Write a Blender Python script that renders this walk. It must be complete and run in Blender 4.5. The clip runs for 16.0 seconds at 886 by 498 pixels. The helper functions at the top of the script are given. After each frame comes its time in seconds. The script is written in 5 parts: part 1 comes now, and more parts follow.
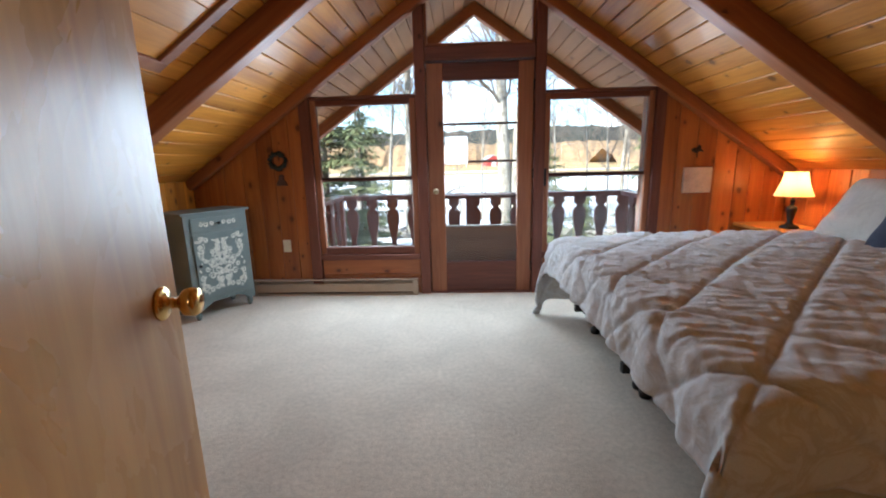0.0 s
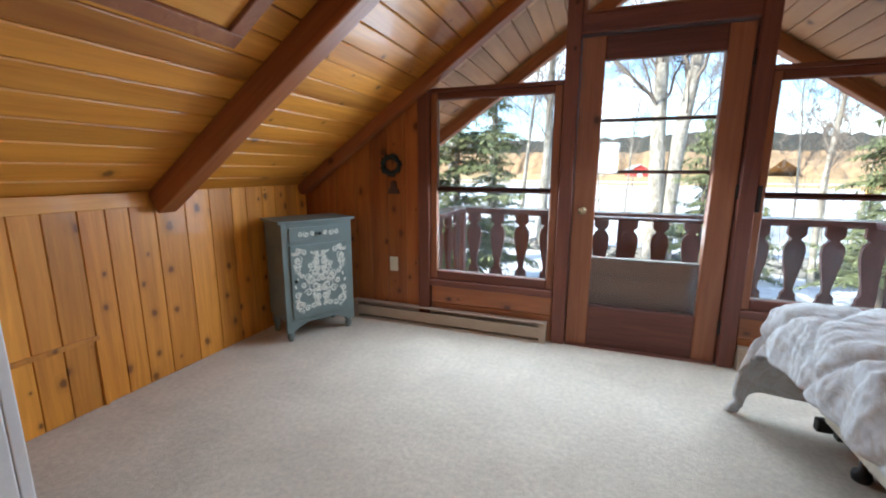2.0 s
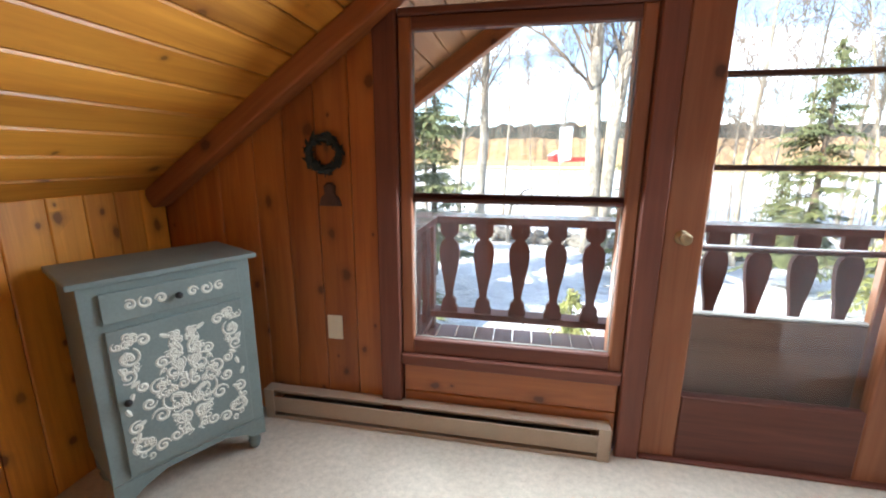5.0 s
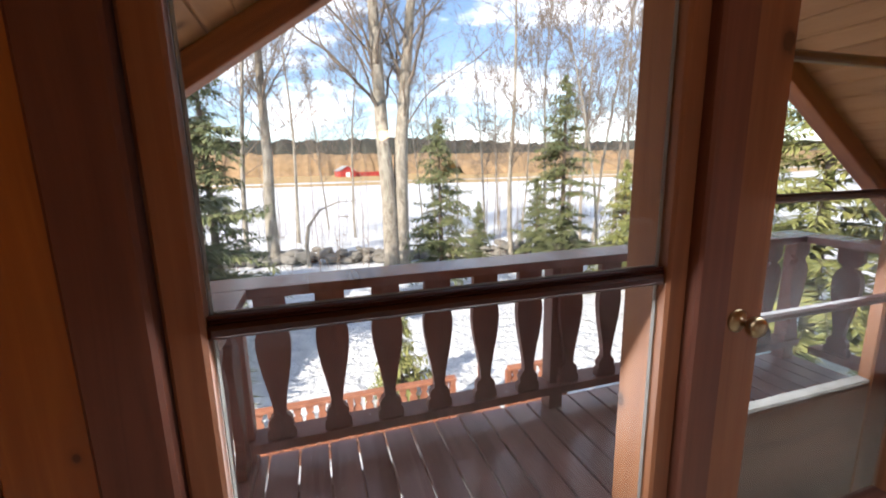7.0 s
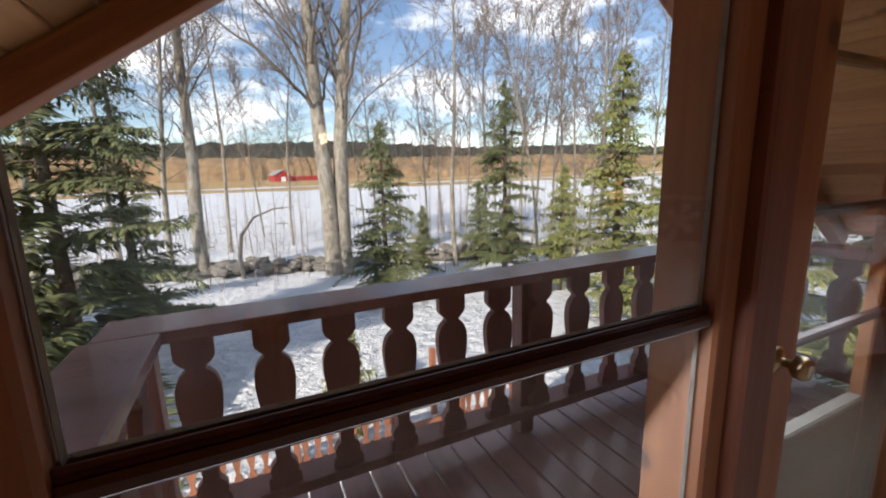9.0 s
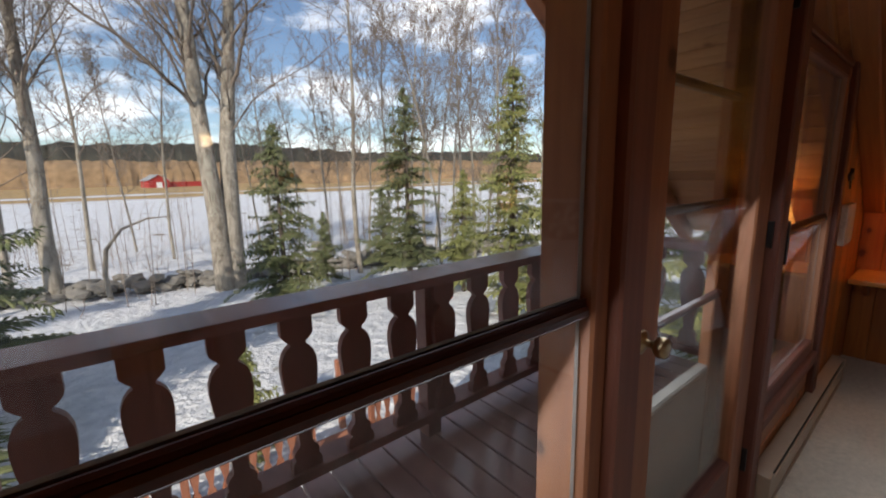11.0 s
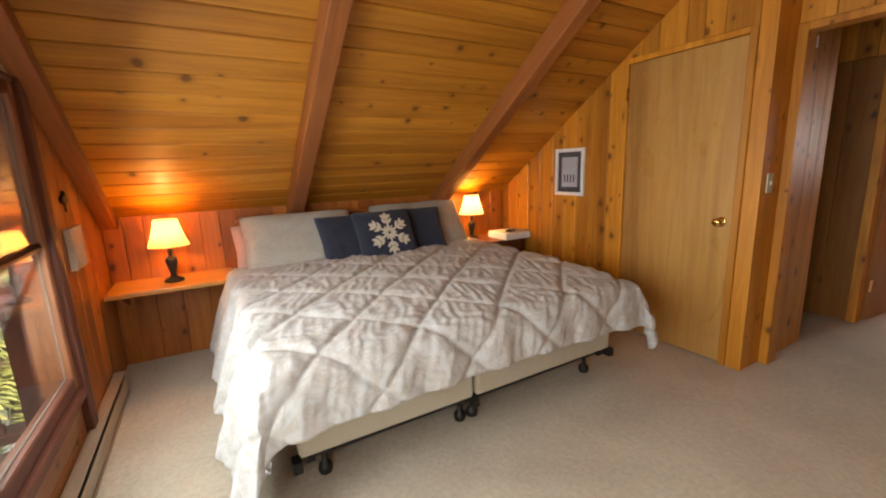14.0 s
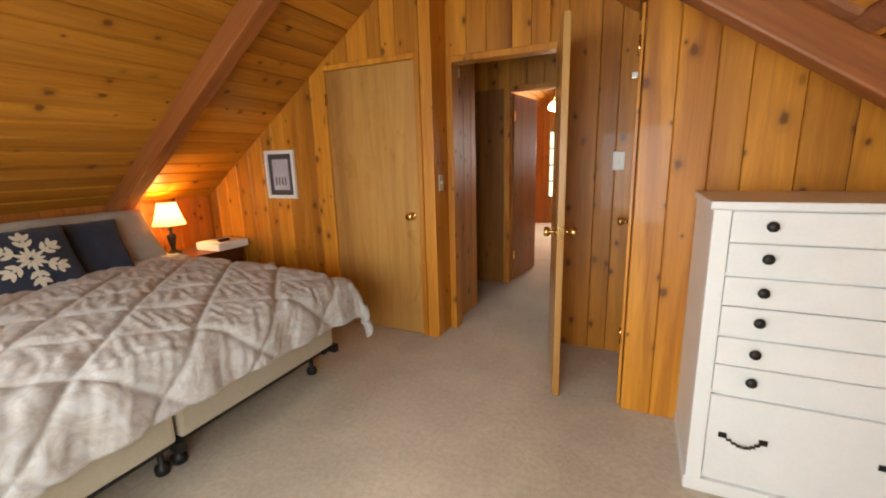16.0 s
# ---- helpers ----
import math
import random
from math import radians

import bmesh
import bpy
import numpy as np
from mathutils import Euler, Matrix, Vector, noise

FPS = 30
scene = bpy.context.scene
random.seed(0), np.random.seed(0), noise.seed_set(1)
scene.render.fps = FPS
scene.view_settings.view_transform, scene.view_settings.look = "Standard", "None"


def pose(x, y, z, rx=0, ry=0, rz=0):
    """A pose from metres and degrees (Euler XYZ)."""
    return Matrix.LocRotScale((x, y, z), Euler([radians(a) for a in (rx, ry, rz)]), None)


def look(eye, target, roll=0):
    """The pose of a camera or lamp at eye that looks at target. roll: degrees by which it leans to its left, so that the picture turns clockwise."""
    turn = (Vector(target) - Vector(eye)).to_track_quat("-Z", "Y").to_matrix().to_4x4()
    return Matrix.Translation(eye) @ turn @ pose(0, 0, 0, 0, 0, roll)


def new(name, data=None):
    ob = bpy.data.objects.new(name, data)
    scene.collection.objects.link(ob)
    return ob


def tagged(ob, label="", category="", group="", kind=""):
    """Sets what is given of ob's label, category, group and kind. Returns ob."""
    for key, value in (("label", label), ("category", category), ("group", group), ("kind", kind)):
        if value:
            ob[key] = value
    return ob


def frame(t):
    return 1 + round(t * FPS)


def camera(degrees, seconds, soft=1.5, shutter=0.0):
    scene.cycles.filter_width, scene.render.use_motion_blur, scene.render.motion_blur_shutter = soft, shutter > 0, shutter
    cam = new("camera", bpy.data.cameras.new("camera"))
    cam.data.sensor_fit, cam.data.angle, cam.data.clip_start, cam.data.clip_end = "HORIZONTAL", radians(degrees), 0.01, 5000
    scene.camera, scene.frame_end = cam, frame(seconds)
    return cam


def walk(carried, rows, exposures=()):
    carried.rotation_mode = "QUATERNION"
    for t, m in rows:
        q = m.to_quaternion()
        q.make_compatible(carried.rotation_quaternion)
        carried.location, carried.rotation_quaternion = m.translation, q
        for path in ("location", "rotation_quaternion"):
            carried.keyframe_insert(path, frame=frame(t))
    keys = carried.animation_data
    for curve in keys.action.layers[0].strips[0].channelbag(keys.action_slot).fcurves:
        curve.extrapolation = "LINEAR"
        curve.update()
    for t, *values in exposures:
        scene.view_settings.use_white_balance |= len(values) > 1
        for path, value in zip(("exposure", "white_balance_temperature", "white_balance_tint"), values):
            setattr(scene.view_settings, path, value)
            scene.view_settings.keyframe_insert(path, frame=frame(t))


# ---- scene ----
cam = camera(94.0, 16.0, 2.0)
PATH = [
    (0, (1.524, 1.933, 1.213), (1.431, 3.888, 0.803), -1.4),
    (0.5, (1.498, 2.089, 1.208), (1.39, 4.044, 0.797), -1.4),
    (1, (1.464, 2.309, 1.215), (1.379, 4.265, 0.81), -1.6),
    (1.5, (1.45, 2.563, 1.197), (1.148, 4.507, 0.837), -0.5),
    (2, (1.398, 2.77, 1.219), (0.706, 4.61, 0.846), 0.2),
    (2.5, (1.359, 2.858, 1.203), (0.478, 4.606, 0.792), -0.7),
    (3, (1.3, 2.973, 1.189), (0.425, 4.713, 0.735), -1.6),
    (3.2, (1.264, 3.053, 1.196), (0.42, 4.802, 0.719), -1.2),
    (5.5, (0.590, 4.312, 1.268), (0.417, 6.262, 0.858), -0.2),
    (6, (0.522, 4.582, 1.290), (0.594, 6.544, 0.904), -0.6),
    (6.5, (0.430, 4.855, 1.303), (0.789, 6.783, 0.910), -1.2),
    (7, (0.411, 5.060, 1.302), (0.992, 6.936, 0.926), -1.2),
    (7.5, (0.421, 5.211, 1.318), (1.132, 7.047, 0.970), -1.1),
    (8, (0.413, 5.285, 1.328), (1.200, 7.089, 0.973), -1.3),
    (10.5, (0.412, 5.314, 1.320), (1.414, 7.008, 0.962), -1.5),
    (11, (0.435, 5.309, 1.322), (1.664, 6.848, 0.971), -1.3),
    (11.5, (0.480, 5.293, 1.326), (2.000, 6.547, 0.984), -1.2),
    (12, (0.546, 5.235, 1.326), (2.367, 5.997, 1.006), -1.1),
    (12.5, (0.65, 5.142, 1.309), (2.605, 5.419, 0.991), -1.6),
    (13, (0.721, 5.108, 1.314), (2.683, 4.904, 0.981), -2.0),
    (13.5, (0.736, 5.083, 1.338), (2.605, 4.468, 0.978), -2.0),
    (14, (0.71, 5.065, 1.363), (2.412, 4.091, 0.974), -2.0),
    (14.5, (0.678, 5.02, 1.364), (2.163, 3.742, 0.962), -1.8),
    (15, (0.651, 4.975, 1.381), (1.885, 3.457, 0.963), -1.8),
    (15.5, (0.613, 4.953, 1.375), (1.605, 3.269, 0.955), -1.5),
    (16, (0.579, 4.929, 1.364), (1.407, 3.157, 0.944), -1.6),
]
EXPOSURES = [(0, 1.8, 5900, 8), (3.2, 1.75, 6000, 8), (5.5, 2.05, 6500, 12), (6.2, 1.9, 6700, 14), (7.0, 1.05, 6900, 17), (8.0, 0.5, 6900, 17), (10.3, 0.2, 6800, 17), (11.6, -0.1, 6900, 17),
             (12.0, -0.15, 7000, 17), (12.5, 0.95, 7500, 13), (13.0, 1.6, 8000, 12), (13.6, 1.8, 8200, 12), (16, 2.0, 8200, 12)]
walk(cam, [(t, look(eye, target, roll)) for t, eye, target, roll in PATH], EXPOSURES)

# ---- light ----
world = bpy.data.worlds.new("sky")
scene.world = world
world.use_nodes = True
wn, wl = world.node_tree.nodes, world.node_tree.links
sky = wn.new("ShaderNodeTexSky")
sky.sky_type = "NISHITA"
sky.sun_disc = False
sky.dust_density, sky.ozone_density, sky.air_density = 0.2, 3.0, 1.0
SUN_ELEVATION, SUN_FROM = 34.0, (-0.80, -0.60)
sky.sun_elevation = radians(SUN_ELEVATION)
sky.sun_rotation = math.atan2(SUN_FROM[0], SUN_FROM[1])
# scattered clouds, mixed into the sky's colour by height and noise
geo = wn.new("ShaderNodeTexCoord")
cmap = wn.new("ShaderNodeMapping")
cmap.inputs["Scale"].default_value = (2.2, 2.2, 6.5)
cloud = wn.new("ShaderNodeTexNoise")
cloud.inputs["Scale"].default_value = 1.6
cloud.inputs["Detail"].default_value = 8
cloud.inputs["Roughness"].default_value = 0.58
cramp = wn.new("ShaderNodeValToRGB")
cramp.color_ramp.elements[0].position, cramp.color_ramp.elements[1].position = 0.50, 0.68
cmix = wn.new("ShaderNodeMixRGB")
cmix.inputs[2].default_value = (12, 12.3, 12.8, 1)
wl.new(geo.outputs["Generated"], cmap.inputs[0])
wl.new(cmap.outputs[0], cloud.inputs["Vector"])
wl.new(cloud.outputs[0], cramp.inputs[0])
wl.new(cramp.outputs[0], cmix.inputs[0])
wl.new(sky.outputs[0], cmix.inputs[1])
bg = wn["Background"]
wl.new(cmix.outputs[0], bg.inputs[0])
bg.inputs[1].default_value = 0.14

sun = new("sun", bpy.data.lights.new("sun", "SUN"))
sun.data.energy, sun.data.angle, sun.data.color = 4.5, radians(0.5), (1, 0.93, 0.82)
sun.matrix_world = look((SUN_FROM[0] * 30, SUN_FROM[1] * 30, 30 * math.tan(radians(SUN_ELEVATION))), (0, 0, 0))


def window_light(name, m, sx, sy, watts, color=(0.74, 0.88, 1.0)):
    lamp = bpy.data.lights.new(name, "AREA")
    lamp.shape, lamp.size, lamp.size_y, lamp.energy, lamp.color = "RECTANGLE", sx, sy, watts, color
    ob = new(name, lamp)
    ob.matrix_world = m
    return ob


# skylight stand-ins in the window openings
window_light("window_light", look((0.66, 5.685, 1.10), (0.66, 3, -0.15)), 0.8, 1.22, 10.5)
window_light("window_light", look((2.70, 5.685, 1.10), (2.70, 3, -0.2)), 0.8, 1.22, 6.5)
window_light("window_light", look((1.70, 5.695, 1.26), (1.70, 3, -0.1)), 0.62, 1.2, 7)

# ---- materials ----


def material(name):
    m = bpy.data.materials.new(name)
    m.use_nodes = True
    n = m.node_tree.nodes
    return m, n, m.node_tree.links, n["Principled BSDF"]


def ramp(n, l, source, stops):
    r = n.new("ShaderNodeValToRGB")
    while len(r.color_ramp.elements) < len(stops):
        r.color_ramp.elements.new(0.5)
    for e, (p, c) in zip(r.color_ramp.elements, stops):
        e.position, e.color = p, (*c, 1)
    l.new(source, r.inputs[0])
    return r.outputs[0]


def math_node(n, l, op, a, b):
    k = n.new("ShaderNodeMath")
    k.operation = op
    for i, v in enumerate((a, b)):
        if isinstance(v, (int, float)):
            k.inputs[i].default_value = v
        else:
            l.new(v, k.inputs[i])
    return k.outputs[0]


def mix(n, l, kind, fac, a, b):
    k = n.new("ShaderNodeMixRGB")
    k.blend_type = kind
    for i, v in enumerate((fac, a, b)):
        if isinstance(v, (int, float)):
            k.inputs[i].default_value = v
        elif isinstance(v, tuple):
            k.inputs[i].default_value = (*v, 1)
        else:
            l.new(v, k.inputs[i])
    return k.outputs[0]


def coords(n, l, scale, per_piece=True):
    """Object coordinates in metres, shifted by a random amount per object and per island."""
    c = n.new("ShaderNodeTexCoord").outputs["Object"]
    if per_piece:
        info = n.new("ShaderNodeObjectInfo").outputs["Random"]
        isl = n.new("ShaderNodeNewGeometry").outputs["Random Per Island"]
        s = math_node(n, l, "ADD", info, isl)
        k = math_node(n, l, "MULTIPLY", s, 37.0)
        add = n.new("ShaderNodeVectorMath")
        add.operation = "ADD"
        l.new(c, add.inputs[0])
        l.new(k, add.inputs[1])
        c = add.outputs[0]
    mp = n.new("ShaderNodeMapping")
    mp.inputs["Scale"].default_value = scale
    l.new(c, mp.inputs[0])
    return c, mp.outputs[0]


def tex_noise(n, l, vec, scale, detail=4, rough=0.55, distort=0.0):
    t = n.new("ShaderNodeTexNoise")
    t.inputs["Scale"].default_value, t.inputs["Detail"].default_value = scale, detail
    t.inputs["Roughness"].default_value, t.inputs["Distortion"].default_value = rough, distort
    l.new(vec, t.inputs["Vector"])
    return t.outputs[0]


def bump(n, l, p, height, strength, distance=0.01):
    b = n.new("ShaderNodeBump")
    b.inputs["Strength"].default_value, b.inputs["Distance"].default_value = strength, distance
    l.new(height, b.inputs["Height"])
    l.new(b.outputs[0], p.inputs["Normal"])


def wood(name, dark, light, axis="z", knots=0.0, rough=0.45, vary=0.35, grain=1.0, coat=0.0):
    """Boards with grain along the axis, knots and a colour that varies from piece to piece."""
    m, n, l, p = material(name)
    st = {"x": (0.06, 1, 1), "y": (1, 0.06, 1), "z": (1, 1, 0.06)}[axis]
    c, v = coords(n, l, st)
    g1 = tex_noise(n, l, v, 26 * grain, 5, 0.6, 1.2)
    g2 = tex_noise(n, l, v, 5 * grain, 3, 0.5, 0.6)
    g = mix(n, l, "MIX", 0.5, g1, g2)
    col = ramp(n, l, g, [(0.34, dark), (0.62, light)])
    isl = n.new("ShaderNodeNewGeometry").outputs["Random Per Island"]
    info = n.new("ShaderNodeObjectInfo").outputs["Random"]
    r = math_node(n, l, "FRACT", math_node(n, l, "MULTIPLY", math_node(n, l, "ADD", isl, info), 7.31), 0)
    tone = ramp(n, l, r, [(0.0, (1 - vary, 1 - vary * 1.15, 1 - vary * 1.3)), (1.0, (1 + vary * 0.35, 1 + vary * 0.3, 1 + vary * 0.2))])
    col = mix(n, l, "MULTIPLY", 1.0, col, tone)
    blot = tex_noise(n, l, v, 1.9, 4, 0.6, 1.6)
    col = mix(n, l, "MULTIPLY", 1.0, col, ramp(n, l, blot, [(0.30, (0.66, 0.56, 0.48)), (0.48, (1, 1, 1)), (0.75, (1.10, 1.08, 1.02))]))
    if knots:
        # knots lie on the face of the board: across and along the grain
        sp, cb = n.new("ShaderNodeSeparateXYZ"), n.new("ShaderNodeCombineXYZ")
        l.new(c, sp.inputs[0])
        ax = {"x": (2, 1, 0), "y": (0, 2, 1), "z": (0, 1, 2)}[axis]
        l.new(math_node(n, l, "ADD", sp.outputs[ax[0]], sp.outputs[ax[1]] if axis == "z" else 0.0), cb.inputs[0])
        l.new(math_node(n, l, "MULTIPLY", sp.outputs[ax[2]], 0.72), cb.inputs[1])
        vo = n.new("ShaderNodeTexVoronoi")
        vo.voronoi_dimensions = "2D"
        vo.inputs["Scale"].default_value = 6.5
        l.new(cb.outputs[0], vo.inputs["Vector"])
        szc = n.new("ShaderNodeSeparateColor")
        l.new(vo.outputs["Color"], szc.inputs[0])
        size = math_node(n, l, "ADD", math_node(n, l, "MULTIPLY", szc.outputs[1], 0.95), 0.28)
        wob = math_node(n, l, "MULTIPLY", math_node(n, l, "SUBTRACT", tex_noise(n, l, c, 22, 3), 0.5), 0.17)
        near = ramp(n, l, math_node(n, l, "ADD", math_node(n, l, "DIVIDE", vo.outputs["Distance"], size), wob), [(0.0, (1, 1, 1)), (0.075, (0.96, 0.96, 0.96)), (0.105, (0.5, 0.5, 0.5)), (0.16, (0.2, 0.2, 0.2)), (0.30, (0, 0, 0))])
        sep = n.new("ShaderNodeSeparateColor")
        l.new(vo.outputs["Color"], sep.inputs[0])
        pick = ramp(n, l, sep.outputs[0], [(1 - knots - 0.03, (0, 0, 0)), (1 - knots, (1, 1, 1))])
        k = math_node(n, l, "MULTIPLY", near, pick)
        k = math_node(n, l, "MULTIPLY", k, 0.85)
        col = mix(n, l, "MIX", k, col, (dark[0] * 0.22, dark[1] * 0.16, dark[2] * 0.14))
    l.new(col, p.inputs["Base Color"])
    p.inputs["Roughness"].default_value = rough
    p.inputs["Coat Weight"].default_value = coat
    bump(n, l, p, g1, 0.12, 0.004)
    return m


def varnished(m):
    """Uneven brushed varnish: cloudy gloss and a faint ripple on the coat."""
    n, l = m.node_tree.nodes, m.node_tree.links
    p = next(k for k in n if k.type == "BSDF_PRINCIPLED")
    c, v = coords(n, l, (1, 1, 0.5))
    a = tex_noise(n, l, v, 3.2, 5, 0.6, 1.0)
    l.new(math_node(n, l, "ADD", math_node(n, l, "MULTIPLY", a, 0.5), 0.08), p.inputs["Roughness"])
    l.new(math_node(n, l, "ADD", math_node(n, l, "MULTIPLY", a, 0.45), 0.04), p.inputs["Coat Roughness"])
    b = n.new("ShaderNodeBump")
    b.inputs["Strength"].default_value, b.inputs["Distance"].default_value = 0.25, 0.02
    l.new(tex_noise(n, l, v, 2.4, 3, 0.5, 0.8), b.inputs["Height"])
    l.new(b.outputs[0], p.inputs["Coat Normal"])
    return m


def plain(name, color, rough=0.5, metal=0.0, vary=0.12, scale=8.0, bumps=0.1, fine=90.0):
    """Paint, plaster, metal, plastic: two scales of variation and fine relief."""
    m, n, l, p = material(name)
    c, v = coords(n, l, (1, 1, 1))
    a = tex_noise(n, l, v, scale, 5)
    b = tex_noise(n, l, v, fine, 3)
    dark = tuple(k * (1 - vary) for k in color)
    light = tuple(min(1, k * (1 + vary * 0.5)) for k in color)
    col = ramp(n, l, mix(n, l, "MIX", 0.35, a, b), [(0.3, dark), (0.7, light)])
    l.new(col, p.inputs["Base Color"])
    p.inputs["Roughness"].default_value, p.inputs["Metallic"].default_value = rough, metal
    bump(n, l, p, b, bumps, 0.003)
    return m


def cloth(name, color, second=None, scale=60.0, rough=0.9, pattern=9.0, fold=0.5):
    m, n, l, p = material(name)
    c, v = coords(n, l, (1, 1, 1), False)
    weave = tex_noise(n, l, v, 420, 2)
    wr = tex_noise(n, l, v, 14, 4, 0.6, 0.8)
    col = ramp(n, l, weave, [(0.3, tuple(k * 0.86 for k in color)), (0.7, color)])
    if second:
        pt = tex_noise(n, l, v, pattern, 6, 0.65, 2.2)
        f = ramp(n, l, pt, [(0.47, (0, 0, 0)), (0.53, (1, 1, 1)), (0.57, (1, 1, 1)), (0.63, (0, 0, 0))])
        col = mix(n, l, "MIX", math_node(n, l, "MULTIPLY", f, 0.55), col, second)
    l.new(col, p.inputs["Base Color"])
    p.inputs["Roughness"].default_value = rough
    p.inputs["Sheen Weight"].default_value = 0.15
    bump(n, l, p, mix(n, l, "MIX", 0.25, wr, weave), fold, 0.03)
    return m


def glow(name, color, strength):
    m, n, l, p = material(name)
    p.inputs["Base Color"].default_value = (*color, 1)
    p.inputs["Emission Color"].default_value = (*color, 1)
    p.inputs["Emission Strength"].default_value = strength
    return m


def glass_material():
    m, n, l, p = material("window_glass")
    n.remove(p)
    t, g, f, mx = n.new("ShaderNodeBsdfTransparent"), n.new("ShaderNodeBsdfGlossy"), n.new("ShaderNodeLayerWeight"), n.new("ShaderNodeMixShader")
    g.inputs["Roughness"].default_value = 0.01
    f.inputs["Blend"].default_value = 0.5
    t.inputs["Color"].default_value = (0.93, 0.95, 0.94, 1)
    l.new(math_node(n, l, "ADD", math_node(n, l, "MULTIPLY", math_node(n, l, "POWER", f.outputs["Facing"], 5.0), 0.9), 0.035), mx.inputs[0])
    l.new(t.outputs[0], mx.inputs[1])
    l.new(g.outputs[0], mx.inputs[2])
    l.new(mx.outputs[0], n["Material Output"].inputs[0])
    return m


PINE = wood("knotty_pine", (0.48, 0.168, 0.016), (0.76, 0.325, 0.040), "z", 0.5, 0.45, 0.28, coat=0.12)
PINE_RED = wood("aged_red_pine", (0.34, 0.095, 0.020), (0.52, 0.18, 0.036), "z", 0.5, 0.42, 0.25, coat=0.2)
PINE_RED_X = wood("aged_red_sill", (0.26, 0.075, 0.020), (0.42, 0.14, 0.034), "x", 0.4, 0.42, 0.25, coat=0.15)
PINE_CEIL = wood("ceiling_pine", (0.45, 0.160, 0.016), (0.67, 0.292, 0.040), "y", 0.28, 0.45, 0.22, coat=0.15)
RAFTER = wood("stained_rafter", (0.22, 0.062, 0.018), (0.38, 0.125, 0.032), "z", 0.12, 0.5, 0.1)
FRAME = wood("stained_frame", (0.10, 0.028, 0.020), (0.19, 0.062, 0.036), "z", 0.06, 0.6, 0.15)
FRAME_X = wood("stained_rail", (0.10, 0.028, 0.020), (0.19, 0.062, 0.036), "x", 0.0, 0.6, 0.15)
SASH = wood("sash_pine", (0.22, 0.072, 0.030), (0.34, 0.13, 0.055), "z", 0.05, 0.55, 0.12)
VENEER = varnished(wood("birch_veneer", (0.45, 0.212, 0.058), (0.60, 0.33, 0.10), "z", 0.0, 0.42, 0.06, 0.7, coat=0.35))
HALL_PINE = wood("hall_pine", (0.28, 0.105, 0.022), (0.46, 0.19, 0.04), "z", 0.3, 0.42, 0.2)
DECK_WOOD = wood("painted_deck", (0.25, 0.13, 0.125), (0.37, 0.205, 0.195), "y", 0.0, 0.22, 0.12)
MUNTIN = wood("dark_muntin", (0.045, 0.014, 0.012), (0.10, 0.032, 0.024), "x", 0.0, 0.4, 0.1)
RAIL_WOOD = wood("stained_baluster", (0.17, 0.066, 0.058), (0.30, 0.125, 0.105), "z", 0.0, 0.55, 0.2)
LOW_RAIL = wood("lower_deck_wood", (0.26, 0.095, 0.055), (0.40, 0.16, 0.09), "z", 0.0, 0.6, 0.2)
SOFFIT = wood("soffit_pine", (0.36, 0.17, 0.075), (0.52, 0.28, 0.13), "y", 0.1, 0.6, 0.2)
STORM = wood("storm_panel", (0.13, 0.062, 0.042), (0.22, 0.115, 0.078), "x", 0.0, 0.6, 0.15)
WALNUT = wood("dark_nightstand", (0.09, 0.026, 0.012), (0.17, 0.052, 0.022), "z", 0.0, 0.4, 0.1)
SHELF_TOP = wood("orange_shelf", (0.44, 0.18, 0.04), (0.6, 0.28, 0.07), "y", 0.0, 0.35, 0.1, coat=0.3)
WHITE = plain("white_paint", (0.80, 0.81, 0.82), 0.4, 0, 0.06, 6, 0.08)
BLUE = plain("blue_grey_paint", (0.165, 0.205, 0.195), 0.55, 0, 0.22, 5, 0.15)
BLUE_TOP = wood("cabinet_top", (0.16, 0.12, 0.085), (0.26, 0.21, 0.16), "x", 0, 0.5, 0.1)
STENCIL = plain("cream_stencil", (0.66, 0.66, 0.58), 0.7, 0, 0.25, 30, 0.4)
BRASS = plain("brass", (0.78, 0.52, 0.20), 0.18, 1.0, 0.1, 10, 0.02)
AGED_BRASS = plain("aged_brass", (0.42, 0.31, 0.18), 0.3, 1.0, 0.3, 25, 0.05)
STEEL = plain("steel", (0.55, 0.54, 0.50), 0.3, 1.0, 0.1, 10, 0.02)
BLACK = plain("black_metal", (0.018, 0.016, 0.016), 0.45, 0.3, 0.3, 10, 0.1)
HEATER = plain("heater_enamel", (0.44, 0.34, 0.25), 0.45, 0.1, 0.12, 5, 0.05)
PLASTIC = plain("cream_plastic", (0.72, 0.66, 0.52), 0.35, 0, 0.05)
PLASTIC_W = plain("white_plastic", (0.82, 0.82, 0.80), 0.35, 0, 0.05)
DUVET = cloth("quilted_duvet", (0.60, 0.595, 0.60), (0.43, 0.38, 0.33), pattern=7.0, fold=0.4)
PILLOW = cloth("grey_pillow", (0.50, 0.47, 0.42), (0.40, 0.37, 0.33), pattern=5.0, fold=0.45)
PINK = cloth("pink_sheet", (0.62, 0.44, 0.40), fold=0.4)
NAVY = cloth("navy_cushion", (0.022, 0.028, 0.055), fold=0.35)
SNOWFLAKE = plain("cream_applique", (0.66, 0.60, 0.50), 0.9, 0, 0.15, 40, 0.5)
BOX_SPRING = cloth("box_spring_cloth", (0.60, 0.54, 0.43), (0.52, 0.46, 0.36), pattern=16, fold=0.2)
WREATH = plain("dried_wreath", (0.035, 0.05, 0.055), 0.9, 0, 0.5, 30, 0.8)
